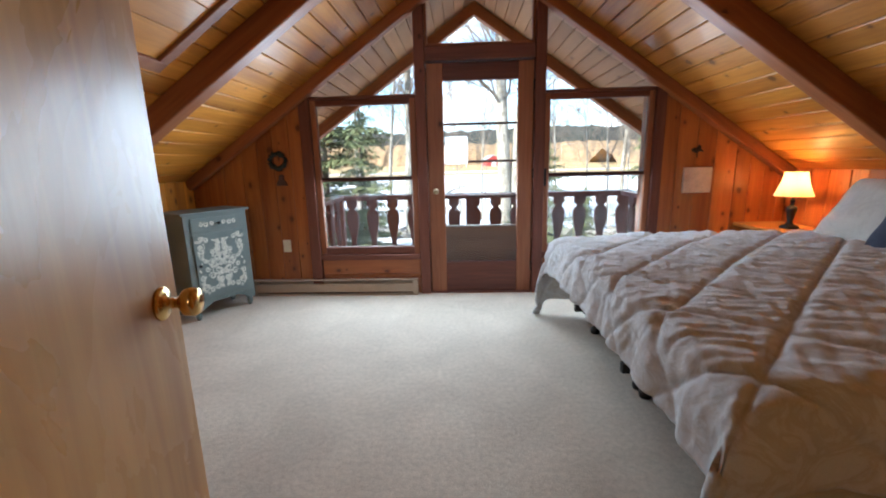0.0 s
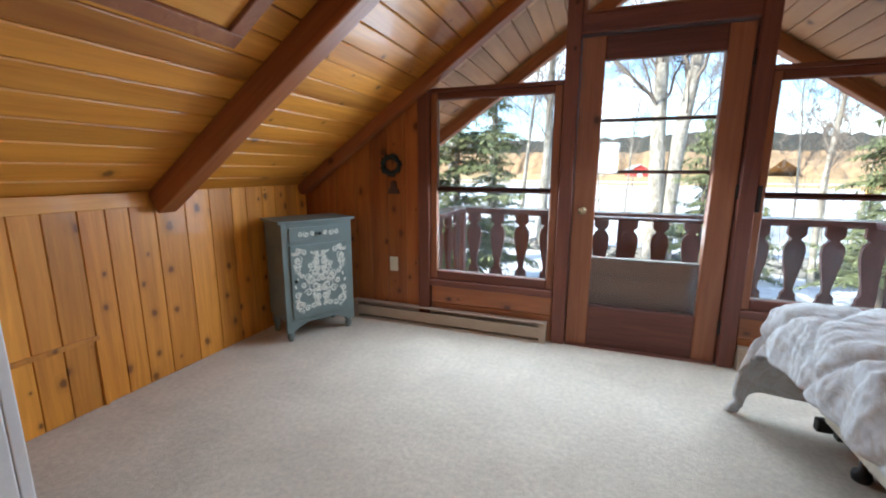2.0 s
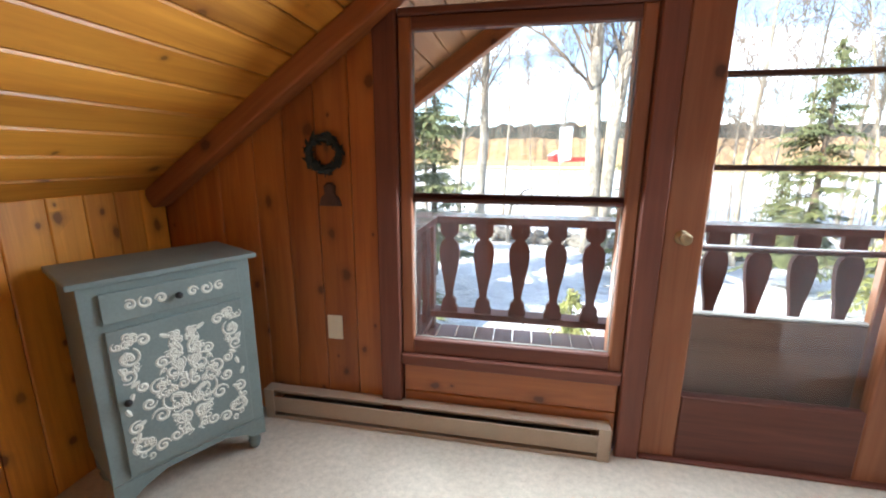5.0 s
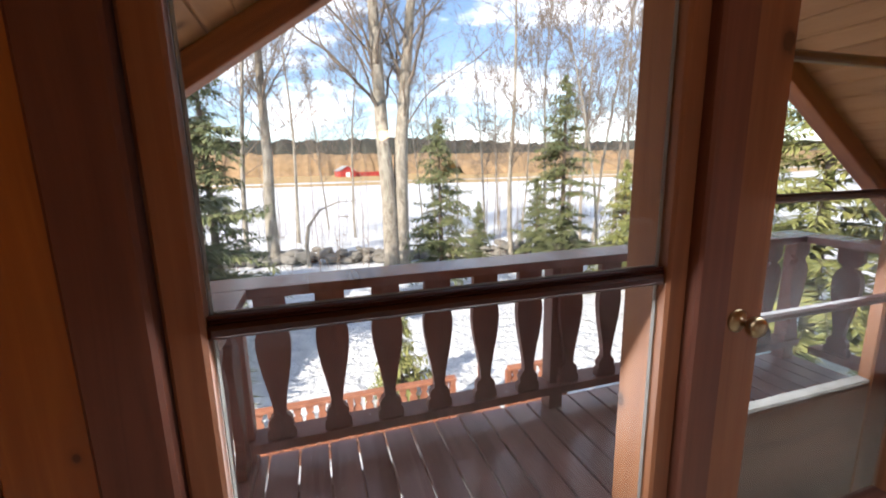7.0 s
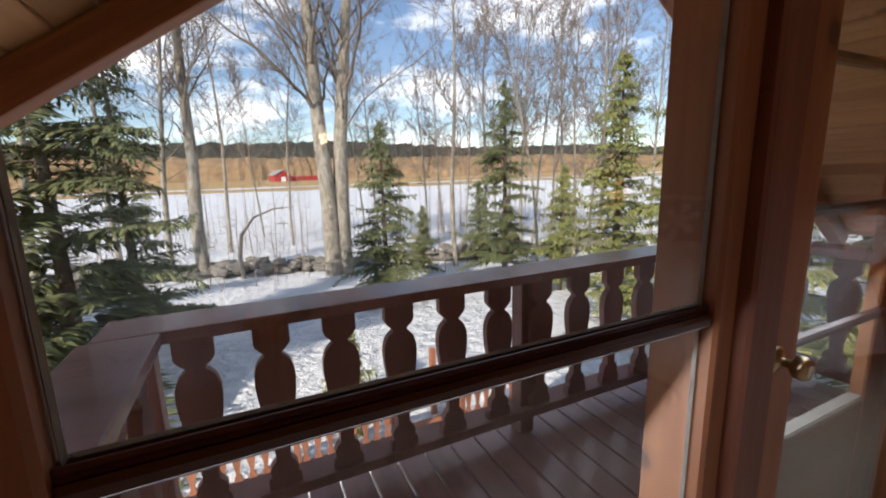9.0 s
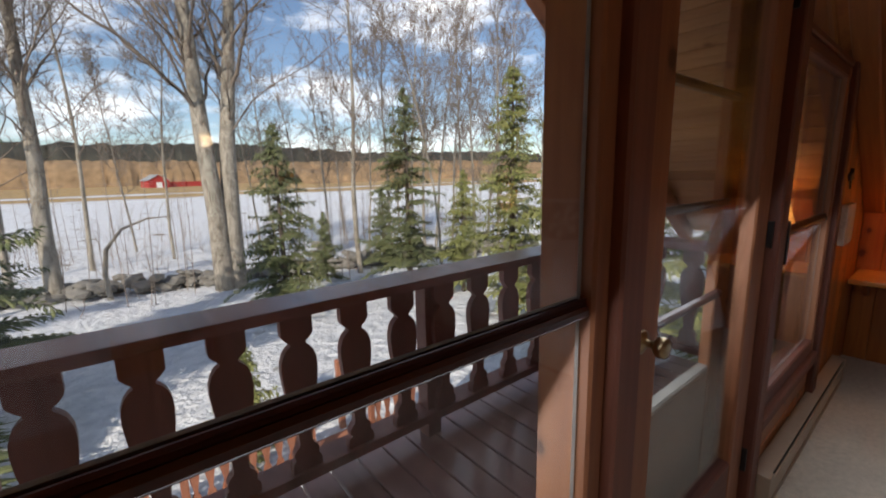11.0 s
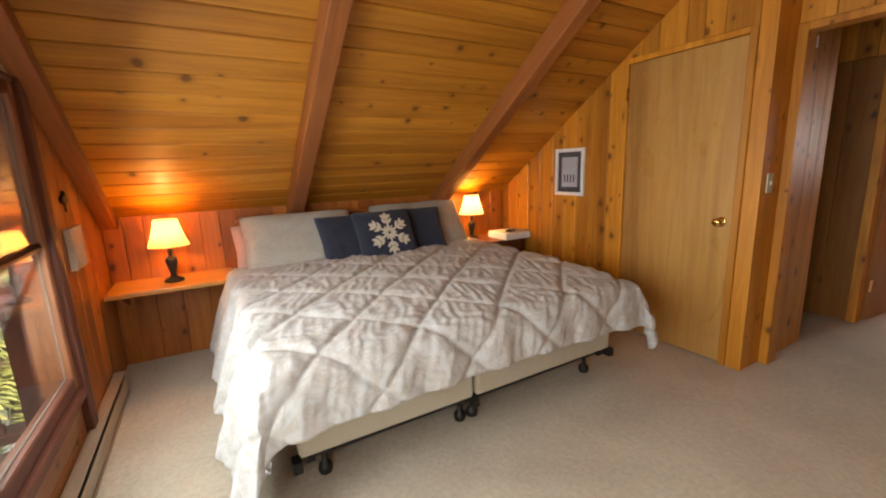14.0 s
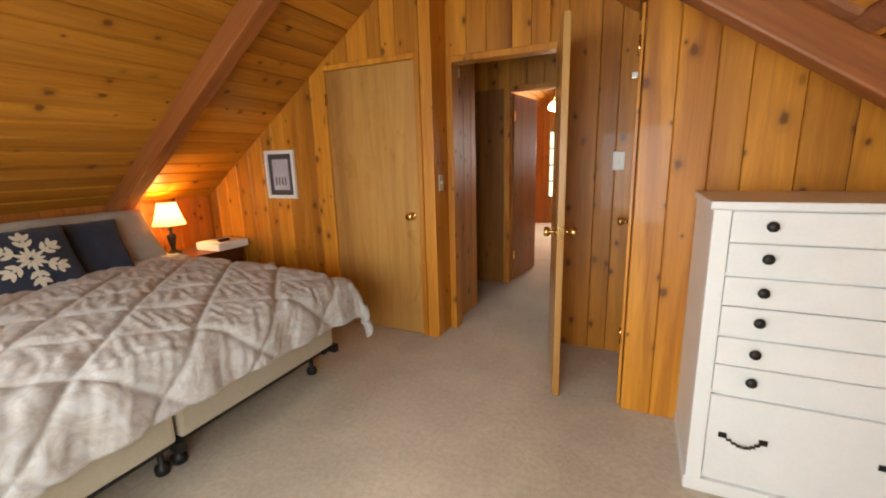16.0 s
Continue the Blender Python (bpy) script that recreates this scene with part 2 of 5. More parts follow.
IRON = plain("rust_iron", (0.10, 0.055, 0.045), 0.6, 0.4, 0.3, 20, 0.4)
PHOTO_SKY = plain("photo_grey", (0.42, 0.46, 0.55), 0.25, 0, 0.5, 3, 0.0)
PHOTO_MAT = plain("photo_mat", (0.06, 0.065, 0.08), 0.6, 0, 0.1)
CANVAS = plain("canvas_print", (0.62, 0.50, 0.40), 0.7, 0, 0.4, 6, 0.2)
PUTTY = plain("weathered_putty", (0.30, 0.26, 0.23), 0.8, 0, 0.3, 20, 0.3)
GLASS = glass_material()


def carpet_material():
    m, n, l, p = material("beige_carpet")
    c, v = coords(n, l, (1, 1, 1), False)
    pile = tex_noise(n, l, v, 190, 3, 0.7)
    tuft = tex_noise(n, l, v, 38, 4, 0.6)
    tread = tex_noise(n, l, v, 2.2, 4, 0.6, 0.6)
    a = ramp(n, l, mix(n, l, "MIX", 0.5, pile, tuft), [(0.34, (0.48, 0.41, 0.325)), (0.64, (0.70, 0.605, 0.49))])
    col = mix(n, l, "MULTIPLY", 1.0, a, ramp(n, l, tread, [(0.35, (0.84, 0.83, 0.82)), (0.65, (1, 1, 1))]))
    l.new(col, p.inputs["Base Color"])
    p.inputs["Roughness"].default_value = 0.95
    p.inputs["Sheen Weight"].default_value = 0.2
    bump(n, l, p, mix(n, l, "MIX", 0.5, pile, tuft), 0.6, 0.012)
    return m


CARPET = carpet_material()

# ---- building helpers ----
RIDGE_X, RIDGE_Z, SLOPE = 1.69, 2.93, 0.69
WEST, EAST, NORTH, BACK_E, BACK_W, DOOR_WALL = -0.96, 4.36, 5.70, 2.20, 2.68, 1.96
rng = random.Random(7)


def ceil_z(x):
    return RIDGE_Z - SLOPE * abs(x - RIDGE_X)


def obj(name, bm, mat, parent=None, at=None, smooth=False):
    me = bpy.data.meshes.new(name)
    bmesh.ops.recalc_face_normals(bm, faces=bm.faces)
    bm.to_mesh(me)
    bm.free()
    if smooth:
        me.polygons.foreach_set("use_smooth", [True] * len(me.polygons))
    for k in (mat if isinstance(mat, (list, tuple)) else [mat]):
        me.materials.append(k)
    ob = new(name, me)
    if parent:
        ob.parent = parent
    if at is not None:
        ob.matrix_basis = at if isinstance(at, Matrix) else Matrix.Translation(at)
    return ob


def add_box(bm, a, b, bev=0.0, m=None):
    """A box from corner a to corner b, with bevelled edges."""
    vs = [bm.verts.new((x, y, z)) for x in (a[0], b[0]) for y in (a[1], b[1]) for z in (a[2], b[2])]
    fs = [bm.faces.new([vs[i] for i in q]) for q in ((0, 1, 3, 2), (4, 6, 7, 5), (0, 4, 5, 1), (2, 3, 7, 6), (0, 2, 6, 4), (1, 5, 7, 3))]
    if bev:
        es = list({e for f in fs for e in f.edges})
        r = bmesh.ops.bevel(bm, geom=es, offset=bev, segments=2, affect="EDGES", profile=0.6)
        vs = list({v for v in r["verts"]} | {v for v in vs if v.is_valid})
    if m:
        bmesh.ops.transform(bm, matrix=m, verts=[v for v in vs if v.is_valid])
    return vs


def box(name, a, b, mat, parent=None, bev=0.003, at=None):
    bm = bmesh.new()
    add_box(bm, a, b, bev)
    return obj(name, bm, mat, parent, at)


def add_prism(bm, poly, frame_at, depth, chamfer=0.0):
    """A polygon (u, v) set up by frame_at(u, v, d), its front at d = 0 and its back at d = depth, the front edge chamfered."""
    cx, cy = sum(p[0] for p in poly) / len(poly), sum(p[1] for p in poly) / len(poly)

    def inset(p):
        du, dv = cx - p[0], cy - p[1]
        return (p[0] + math.copysign(min(chamfer, abs(du)), du), p[1] + math.copysign(min(chamfer, abs(dv)), dv))
    rings = [[bm.verts.new(frame_at(*inset(p), 0)) for p in poly]] if chamfer else []
    rings.append([bm.verts.new(frame_at(*p, chamfer)) for p in poly])
    rings.append([bm.verts.new(frame_at(*p, depth)) for p in poly])
    bm.faces.new(rings[0])
    bm.faces.new(list(reversed(rings[-1])))
    for r0, r1 in zip(rings, rings[1:]):
        for i in range(len(poly)):
            j = (i + 1) % len(poly)
            bm.faces.new((r0[i], r1[i], r1[j], r0[j]))


def add_lathe(bm, profile, seg=16, m=Matrix()):
    rings = [[bm.verts.new(m @ Vector((r * math.cos(2 * math.pi * i / seg), r * math.sin(2 * math.pi * i / seg), z))) for i in range(seg)] for r, z in profile]
    for a, b in zip(rings, rings[1:]):
        for i in range(seg):
            bm.faces.new((a[i], a[(i + 1) % seg], b[(i + 1) % seg], b[i]))
    bm.faces.new(list(reversed(rings[0])))
    bm.faces.new(rings[-1])


def lathe(name, profile, mat, parent=None, at=None, seg=20):
    bm = bmesh.new()
    add_lathe(bm, profile, seg)
    return obj(name, bm, mat, parent, at, smooth=True)


def thing(name, at, label, category, group=""):
    e = new(name)
    e.matrix_basis = at if isinstance(at, Matrix) else Matrix.Translation(at)
    e.empty_display_size = 0.1
    return tagged(e, label, category, group)


def structure(ob, label=""):
    return tagged(ob, label, kind="structure")


def clip_poly(poly, fn):
    """Keeps the part of a polygon where fn(p) >= 0."""
    out = []
    for p, q in zip(poly, poly[1:] + poly[:1]):
        a, b = fn(p), fn(q)
        if a >= 0:
            out.append(p)
        if (a >= 0) != (b >= 0):
            k = a / (a - b)
            out.append((p[0] + (q[0] - p[0]) * k, p[1] + (q[1] - p[1]) * k))
    return out


def under_roof(poly, drop=0.0):
    poly = clip_poly(poly, lambda p: RIDGE_Z - drop - SLOPE * (p[0] - RIDGE_X) - p[1])
    return clip_poly(poly, lambda p: RIDGE_Z - drop + SLOPE * (p[0] - RIDGE_X) - p[1])


# ---- floor, ground under the house ----
bm = bmesh.new()
add_box(bm, (-1.1, -4.2, -0.2), (4.5, 5.72, 0.0))
structure(obj("floor", bm, CARPET), "beige cut-pile carpet with tread marks")

# ---- ceilings: tongue-and-groove boards along the room, one mesh a slope ----


def slope_frame(side):
    k = 1 / math.hypot(1, SLOPE)
    return lambda s, y, d: (RIDGE_X + side * (s * k + d * SLOPE * k), y, RIDGE_Z - s * SLOPE * k + d * k)


def boards_on_slope(name, side, s0, s1, y0, y1, mat, width=0.135, label="", offset=0.0):
    bm = bmesh.new()
    f = slope_frame(side)
    s = s0
    while s < s1 - 0.01:
        e = min(s + width, s1)
        cuts = [y0, y1]
        if y1 - y0 > 2.5:
            cuts.insert(1, y0 + (0.25 + 0.5 * rng.random()) * (y1 - y0))
        for a, b in zip(cuts, cuts[1:]):
            add_prism(bm, [(s + 0.0022, a + 0.001), (e - 0.0022, a + 0.001), (e - 0.0022, b - 0.001), (s + 0.0022, b - 0.001)],
                      lambda u, v, d: f(u, v, d + offset), 0.02, 0.006)
        s = e
    return structure(obj(name, bm, mat), label)


LEN = 2.66 * math.hypot(1, SLOPE) + 0.02
boards_on_slope("ceiling_west", -1, 0.0, LEN, -4.0, NORTH, PINE_CEIL, label="sloping knotty pine board ceiling")
boards_on_slope("ceiling_east", 1, 0.0, LEN, -4.0, NORTH, PINE_CEIL, label="sloping knotty pine board ceiling")
for side, nm in ((-1, "west"), (1, "east")):
    f = slope_frame(side)
    bm = bmesh.new()
    add_prism(bm, [(-0.05, -4.1), (LEN + 0.65, -4.1), (LEN + 0.65, 7.12), (-0.05, 7.12)], lambda u, v, d: f(u, v, d + 0.045), 0.15)
    structure(obj("roof_" + nm, bm, RAFTER), "dark roof deck over the boards")
    boards_on_slope("soffit_" + nm, side, 0.0, LEN + 0.62, 5.86, 7.08, SOFFIT, 0.13, "weathered pine soffit under the eaves", 0.004)


def rafter(side, y0, y1, drop, mat, name="rafter", s1=None, s0=0.0):
    f = slope_frame(side)
    k = 1 / math.hypot(1, SLOPE)
    bm = bmesh.new()
    end = s1 or LEN
    # built in its own frame: z along the beam
    add_box(bm, (-0.5 * (y1 - y0), 0, s0), (0.5 * (y1 - y0), drop * k, end), 0.012)
    m = Matrix(((0, -side * SLOPE * k, side * k, RIDGE_X), (1, 0, 0, (y0 + y1) / 2), (0, -k, -SLOPE * k, RIDGE_Z), (0, 0, 0, 1)))
    return structure(obj(name, bm, mat, None, m), "dark red-stained timber rafter")


for side in (-1, 1):
    for y in (4.42, 3.04, 1.66):
        rafter(side, y - 0.055, y + 0.055, 0.165, RAFTER, s1=LEN - 0.005)
    rafter(side, 5.60, 5.698, 0.105, RAFTER, s1=LEN - 0.005)
    rafter(side, 6.90, 7.00, 0.14, RAFTER, "barge_rafter", LEN + 0.6)

# framed ceiling hatch between two rafters on the west slope
hatch = structure(new("ceiling_hatch"), "framed pine board hatch in the sloping ceiling")
f = slope_frame(-1)
S0, S1, Y0, Y1 = 1.05, 2.12, 3.16, 4.16
for a, b in (((S1 - 0.07, Y0), (S1, Y1)), ((S0, Y0), (S0 + 0.07, Y1)), ((S0 + 0.07, Y1 - 0.07), (S1 - 0.07, Y1)), ((S0 + 0.07, Y0), (S1 - 0.07, Y0 + 0.07))):
    bm = bmesh.new()
    add_prism(bm, [(a[0], a[1]), (b[0], a[1]), (b[0], b[1]), (a[0], b[1])], lambda u, v, d: f(u, v, d - 0.032), 0.03, 0.004)
    obj("trim", bm, SASH, hatch)
for i in range(5):
    bm = bmesh.new()
    w = (S1 - S0 - 0.14) / 5
    add_prism(bm, [(S0 + 0.07 + i * w + 0.001, Y0 + 0.07), (S0 + 0.07 + (i + 1) * w - 0.001, Y0 + 0.07), (S0 + 0.07 + (i + 1) * w - 0.001, Y1 - 0.07), (S0 + 0.07 + i * w + 0.001, Y1 - 0.07)], lambda u, v, d: f(u, v, d - 0.014), 0.012, 0.003)
    obj("board", bm, PINE_CEIL, hatch)

# ---- walls ----


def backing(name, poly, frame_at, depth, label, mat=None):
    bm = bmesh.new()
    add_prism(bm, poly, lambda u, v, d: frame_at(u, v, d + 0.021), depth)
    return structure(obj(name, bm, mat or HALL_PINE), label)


def panel(parent, u0, u1, v0, v1, frame_at, mat, roof=False, drop=0.0, width=(0.11, 0.19), seed=1):
    """Vertical boards of uneven width on a wall."""
    r = random.Random(seed)
    u = u0
    while u < u1 - 0.02:
        e = u + r.uniform(*width)
        if u1 - e < 0.07:
            e = u1
        poly = [(u + 0.0012, v0), (e - 0.0012, v0), (e - 0.0012, v1), (u + 0.0012, v1)]
        if roof:
            poly = under_roof(poly, drop)
        if len(poly) >= 3:
            bm = bmesh.new()
            add_prism(bm, poly, frame_at, 0.02, 0.004)
            obj("plank", bm, mat, parent)
        u = e


def north_frame(u, v, d):
    return (u, NORTH + d, v)


def south_frame(y):
    return lambda u, v, d: (u, y - d, v)


def west_frame(x):
    return lambda u, v, d: (x - d, u, v)


def east_frame(x):
    return lambda u, v, d: (x + d, u, v)


# knee walls
w = backing("wall_west", [(-4.0, 0), (NORTH + 0.02, 0), (NORTH + 0.02, 1.13), (-4.0, 1.13)], west_frame(WEST), 0.1, "low knotty pine knee wall")
panel(w, 2.5, 3.62, 0, 1.055, west_frame(WEST), PINE, seed=3)
panel(w, 3.62, NORTH, 0, 1.1, west_frame(WEST), PINE, seed=4)
bm = bmesh.new()
add_box(bm, (WEST, 2.6, 1.02), (WEST + 0.018, 4.34, 1.10), 0.004)
structure(obj("trim_west", bm, PINE_CEIL), "pine ledger board under the ceiling")
bm = bmesh.new()
add_box(bm, (WEST, 3.0, 0.36), (WEST + 0.012, 4.02, 0.385), 0.003)
add_box(bm, (WEST, 4.0, 0.0), (WEST + 0.012, 4.02, 0.36), 0.003)
structure(obj("hatch_trim", bm, PINE), "pine batten of a low access hatch")
w = backing("wall_east", [(BACK_E - 0.5, 0), (NORTH + 0.02, 0), (NORTH + 0.02, 1.13), (BACK_E - 0.5, 1.13)], east_frame(EAST), 0.1, "low pine knee wall behind the bed")
panel(w, BACK_E, NORTH, 0, 1.1, east_frame(EAST), PINE_RED, seed=5)

# north gable: side panels, the sill panels and the wall behind them
LW0, LW1, RW0, RW1 = 0.25, 1.08, 2.30, 3.13
GZ0, GZ1 = 0.455, 1.72
for nm, u0, u1, lo in (("wall_north_west", -0.96, 0.10, 0), ("wall_north_east", 3.27, 4.36, 0)):
    w = backing(nm, under_roof([(u0 - 0.1 * (u0 < 0), 0), (u1 + 0.1 * (u1 > 4), 0), (u1 + 0.1 * (u1 > 4), 3), (u0 - 0.1 * (u0 < 0), 3)], -0.02), north_frame, 0.14, "knotty pine gable wall")
    panel(w, u0, u1, 0, 3, north_frame, PINE_RED, True, 0.02, seed=11 if u0 < 0 else 13)
for nm, u0, u1 in (("wall_sill_west", 0.20, 1.13), ("wall_sill_east", 2.26, 3.18)):
    w = backing(nm, [(u0, 0), (u1, 0), (u1, 0.33), (u0, 0.33)], north_frame, 0.12, "red pine panel under the window")
    for v0, v1 in ((0, 0.19), (0.192, 0.33)):
        bm = bmesh.new()
        add_prism(bm, [(u0 + 0.002, v0 + 0.001), (u1 - 0.002, v0 + 0.001), (u1 - 0.002, v1), (u0 + 0.002, v1)], north_frame, 0.02, 0.004)
        obj("plank", bm, PINE_RED_X, w)


def roof_piece(name, poly, y0, y1, mat, parent=None, drop=0.105):
    poly = under_roof(poly, drop)
    bm = bmesh.new()
    add_prism(bm, poly, lambda u, v, d: (u, y0 + d, v), y1 - y0, 0.006)
    return obj(name, bm, mat, parent)


def rect(u0, u1, v0, v1):
    return [(u0, v0), (u1, v0), (u1, v1), (u0, v1)]


# heavy posts between the windows
posts = structure(new("window_posts"), "dark stained timber posts of the glazed gable")
for u0, u1 in ((0.10, 0.195), (1.135, 1.225), (2.165, 2.255), (3.185, 3.27)):
    roof_piece("post", rect(u0, u1, 0, 3), NORTH - 0.03, NORTH + 0.14, FRAME, posts)
roof_piece("header", rect(1.226, 2.164, 2.06, 2.175), NORTH - 0.02, NORTH + 0.13, FRAME_X, posts)


def pane(name, poly, y, parent):
    bm = bmesh.new()
    add_prism(bm, poly, lambda u, v, d: (u, y + d, v), 0.004)
    p = obj(name, bm, GLASS, parent)
    p.visible_shadow = False
    return p


def window(name, u0, u1):
    """A fixed two-light sash with a raked light over it."""
    w = structure(new(name), "stained wood window with a raked transom light")
    y0, y1 = NORTH - 0.008, NORTH + 0.075
    o0, o1 = u0 - 0.052, u1 + 0.052
    roof_piece("stile", rect(o0, u0, 0.385, 1.77), y0, NORTH + 0.03, SASH, w)
    roof_piece("stile", rect(u1, o1, 0.385, 1.77), y0, NORTH + 0.11, SASH, w)
    for a in (rect(u0, u1, 0.385, GZ0), rect(u0, u1, GZ1, 1.77)):
        roof_piece("rail", a, y0, NORTH + 0.03, FRAME_X, w)
    roof_piece("sill", rect(o0, o1, 0.332, 0.384), NORTH - 0.03, NORTH + 0.1, FRAME_X, w)
    # moulded bar: a broad face, two thin beads and an outer strip
    roof_piece("muntin", rect(u0, u1, 1.064, 1.086), NORTH - 0.002, NORTH + 0.011, MUNTIN, w)
    for z in (1.0865, 1.0935):
        roof_piece("bead", rect(u0, u1, z, z + 0.006), NORTH + 0.002, NORTH + 0.011, MUNTIN, w)
    roof_piece("glazing_bead", rect(u0, u1, 1.072, 1.098), NORTH + 0.017, NORTH + 0.024, MUNTIN, w)
    pane("pane", rect(u0 - 0.01, u1 + 0.01, GZ0 - 0.01, GZ1 + 0.01), NORTH + 0.012, w)
    roof_piece("transom", rect(o0, o1, 1.771, 1.80), NORTH - 0.015, NORTH + 0.1, FRAME_X, w)
    pane("raked_pane", under_roof(rect(o0 + 0.01, o1 - 0.01, 1.80, 3), 0.105), NORTH + 0.03, w)
    # pale putty line round the glass
    for a in (rect(u0 + 0.001, u0 + 0.007, GZ0 + 0.001, GZ1 - 0.001), rect(u1 - 0.007, u1 - 0.001, GZ0 + 0.001, GZ1 - 0.001), rect(u0 + 0.008, u1 - 0.008, GZ0 + 0.001, GZ0 + 0.007), rect(u0 + 0.008, u1 - 0.008, 1.0985, 1.102)):
        roof_piece("putty", a, NORTH + 0.017, NORTH + 0.022, PUTTY, w)
    return w


window("window_1", LW0, LW1)
window("window_2", RW0, RW1)
top = structure(new("window_3"), "raked peak window over the balcony door")
for a in (rect(1.226, 1.25, 2.176, 3), rect(2.14, 2.164, 2.176, 3), rect(1.25, 2.14, 2.176, 2.20)):
    roof_piece("frame", a, NORTH, NORTH + 0.07, SASH, top)
pane("pane", under_roof(rect(1.245, 2.145, 2.195, 3), 0.105), NORTH + 0.03, top)

# balcony door: glazed leaf, with a storm door outside it
D0, D1, DT = 1.232, 2.158, 2.045
door = structure(new("door_1"), "stained wood balcony door with a tall glazed light")
G0, G1, GB, GT = 1.375, 2.025, 0.30, 1.90
y0, y1 = NORTH + 0.004, NORTH + 0.048
for nm, a, mt in (("stile", rect(D0, G0, 0.01, DT), SASH), ("stile", rect(G1, D1, 0.01, DT), SASH), ("rail", rect(G0, G1, 0.01, GB), FRAME_X), ("rail", rect(G0, G1, GT, DT), FRAME_X)):
    roof_piece(nm, a, y0, y1, mt, door, 0)
for z in (1.545, 1.215, 0.905):
    roof_piece("muntin", rect(G0, G1, z - 0.011, z + 0.011), NORTH + 0.075, NORTH + 0.098, MUNTIN, door, 0)
pane("pane", rect(G0 - 0.01, G1 + 0.01, GB - 0.01, GT + 0.01), NORTH + 0.024, door)
storm = structure(new("storm_door"), "wooden storm door with a solid lower panel")
for nm, a, mt in (("stile", rect(D0, 1.36, 0.01, DT), SASH), ("stile", rect(2.035, D1, 0.01, DT), SASH), ("panel", rect(1.361, 2.034, 0.01, 0.615), STORM), ("rail", rect(1.361, 2.034, 1.92, DT), FRAME_X), ("bottom_bead", rect(1.361, 2.034, 0.616, 0.628), PUTTY)):
    roof_piece(nm, a, NORTH + 0.10, NORTH + 0.135, mt, storm, 0)
bm = bmesh.new()
add_box(bm, (D0, NORTH - 0.02, 0.0), (D1, NORTH + 0.16, 0.012), 0.003)
structure(obj("threshold", bm, FRAME_X), "dark wood threshold")


def knob_set(parent, m, mat=BRASS, both=False):
    """A door knob: rose, neck and rounded grip, pointing along local z."""
    prof = [(0.033, 0), (0.033, 0.004), (0.026, 0.008), (0.011, 0.012), (0.010, 0.028), (0.016, 0.034), (0.026, 0.042), (0.028, 0.056), (0.024, 0.066), (0.010, 0.069)]
    for s in ((1, -1) if both else (1,)):
        bm = bmesh.new()
        add_lathe(bm, prof, 20, m @ (Matrix() if s == 1 else Matrix.Translation((0, 0, -0.036)) @ Matrix.Rotation(math.pi, 4, "X")))
        obj("knob", bm, mat, parent, smooth=True)


knob_set(door, Matrix.Translation((1.296, NORTH + 0.004, 0.957)) @ Matrix.Rotation(math.pi / 2, 4, "X") @ Matrix.Scale(0.82, 4), AGED_BRASS)
for z in (0.25, 1.1, 1.85):
    box("hinge", (D1 - 0.004, NORTH - 0.012, z - 0.045), (D1 + 0.01, NORTH + 0.01, z + 0.045), BLACK, door, 0.002)
box("latch", (2.255, NORTH - 0.035, 0.985), (2.275, NORTH - 0.008, 1.14), BLACK, posts, 0.003)

# ---- back of the room: closets, entry recess, doors ----
TOPX = 2.06
w = backing("wall_back_east", under_roof(rect(2.02 + 0.80, EAST + 0.1, 0, 3), -0.02), south_frame(BACK_E), 0.09, "knotty pine closet wall")
panel(w, 2.87, EAST, 0, 3, south_frame(BACK_E), PINE, True, 0.0, seed=21)
w2 = backing("wall_over_closet", under_roof(rect(1.997, 2.82, 2.103, 3), -0.02), south_frame(BACK_E), 0.09, "knotty pine over the closet door")
panel(w2, 1.997, 2.87, 2.10, 3, south_frame(BACK_E), PINE, True, 0.0, seed=22)
bm = bmesh.new()
add_box(bm, (1.905, BACK_E - 0.25, 0), (1.995, BACK_E + 0.003, 2.715), 0.004)
structure(obj("column", bm, PINE), "pine corner post beside the entry")
for a in (rect(1.997, 2.04, 0, 2.10), rect(2.83, 2.868, 0, 2.10), rect(2.04, 2.83, 2.062, 2.10)):
    bm = bmesh.new()
    add_prism(bm, a, lambda u, v, d: (u, BACK_E + 0.012 - d, v), 0.09, 0.004)
    structure(obj("closet_trim", bm, PINE), "pine door casing")
closet = structure(new("door_2"), "closed veneered closet door")
bm = bmesh.new()
add_box(bm, (2.044, BACK_E - 0.04, 0.012), (2.826, BACK_E - 0.006, 2.058), 0.003)
obj("leaf", bm, VENEER, closet)
knob_set(closet, Matrix.Translation((2.105, BACK_E - 0.006, 0.955)) @ Matrix.Rotation(-math.pi / 2, 4, "X"))
for z in (0.3, 1.85):
    box("hinge", (2.82, BACK_E - 0.01, z - 0.045), (2.834, BACK_E + 0.014, z + 0.045), BRASS, closet, 0.002)

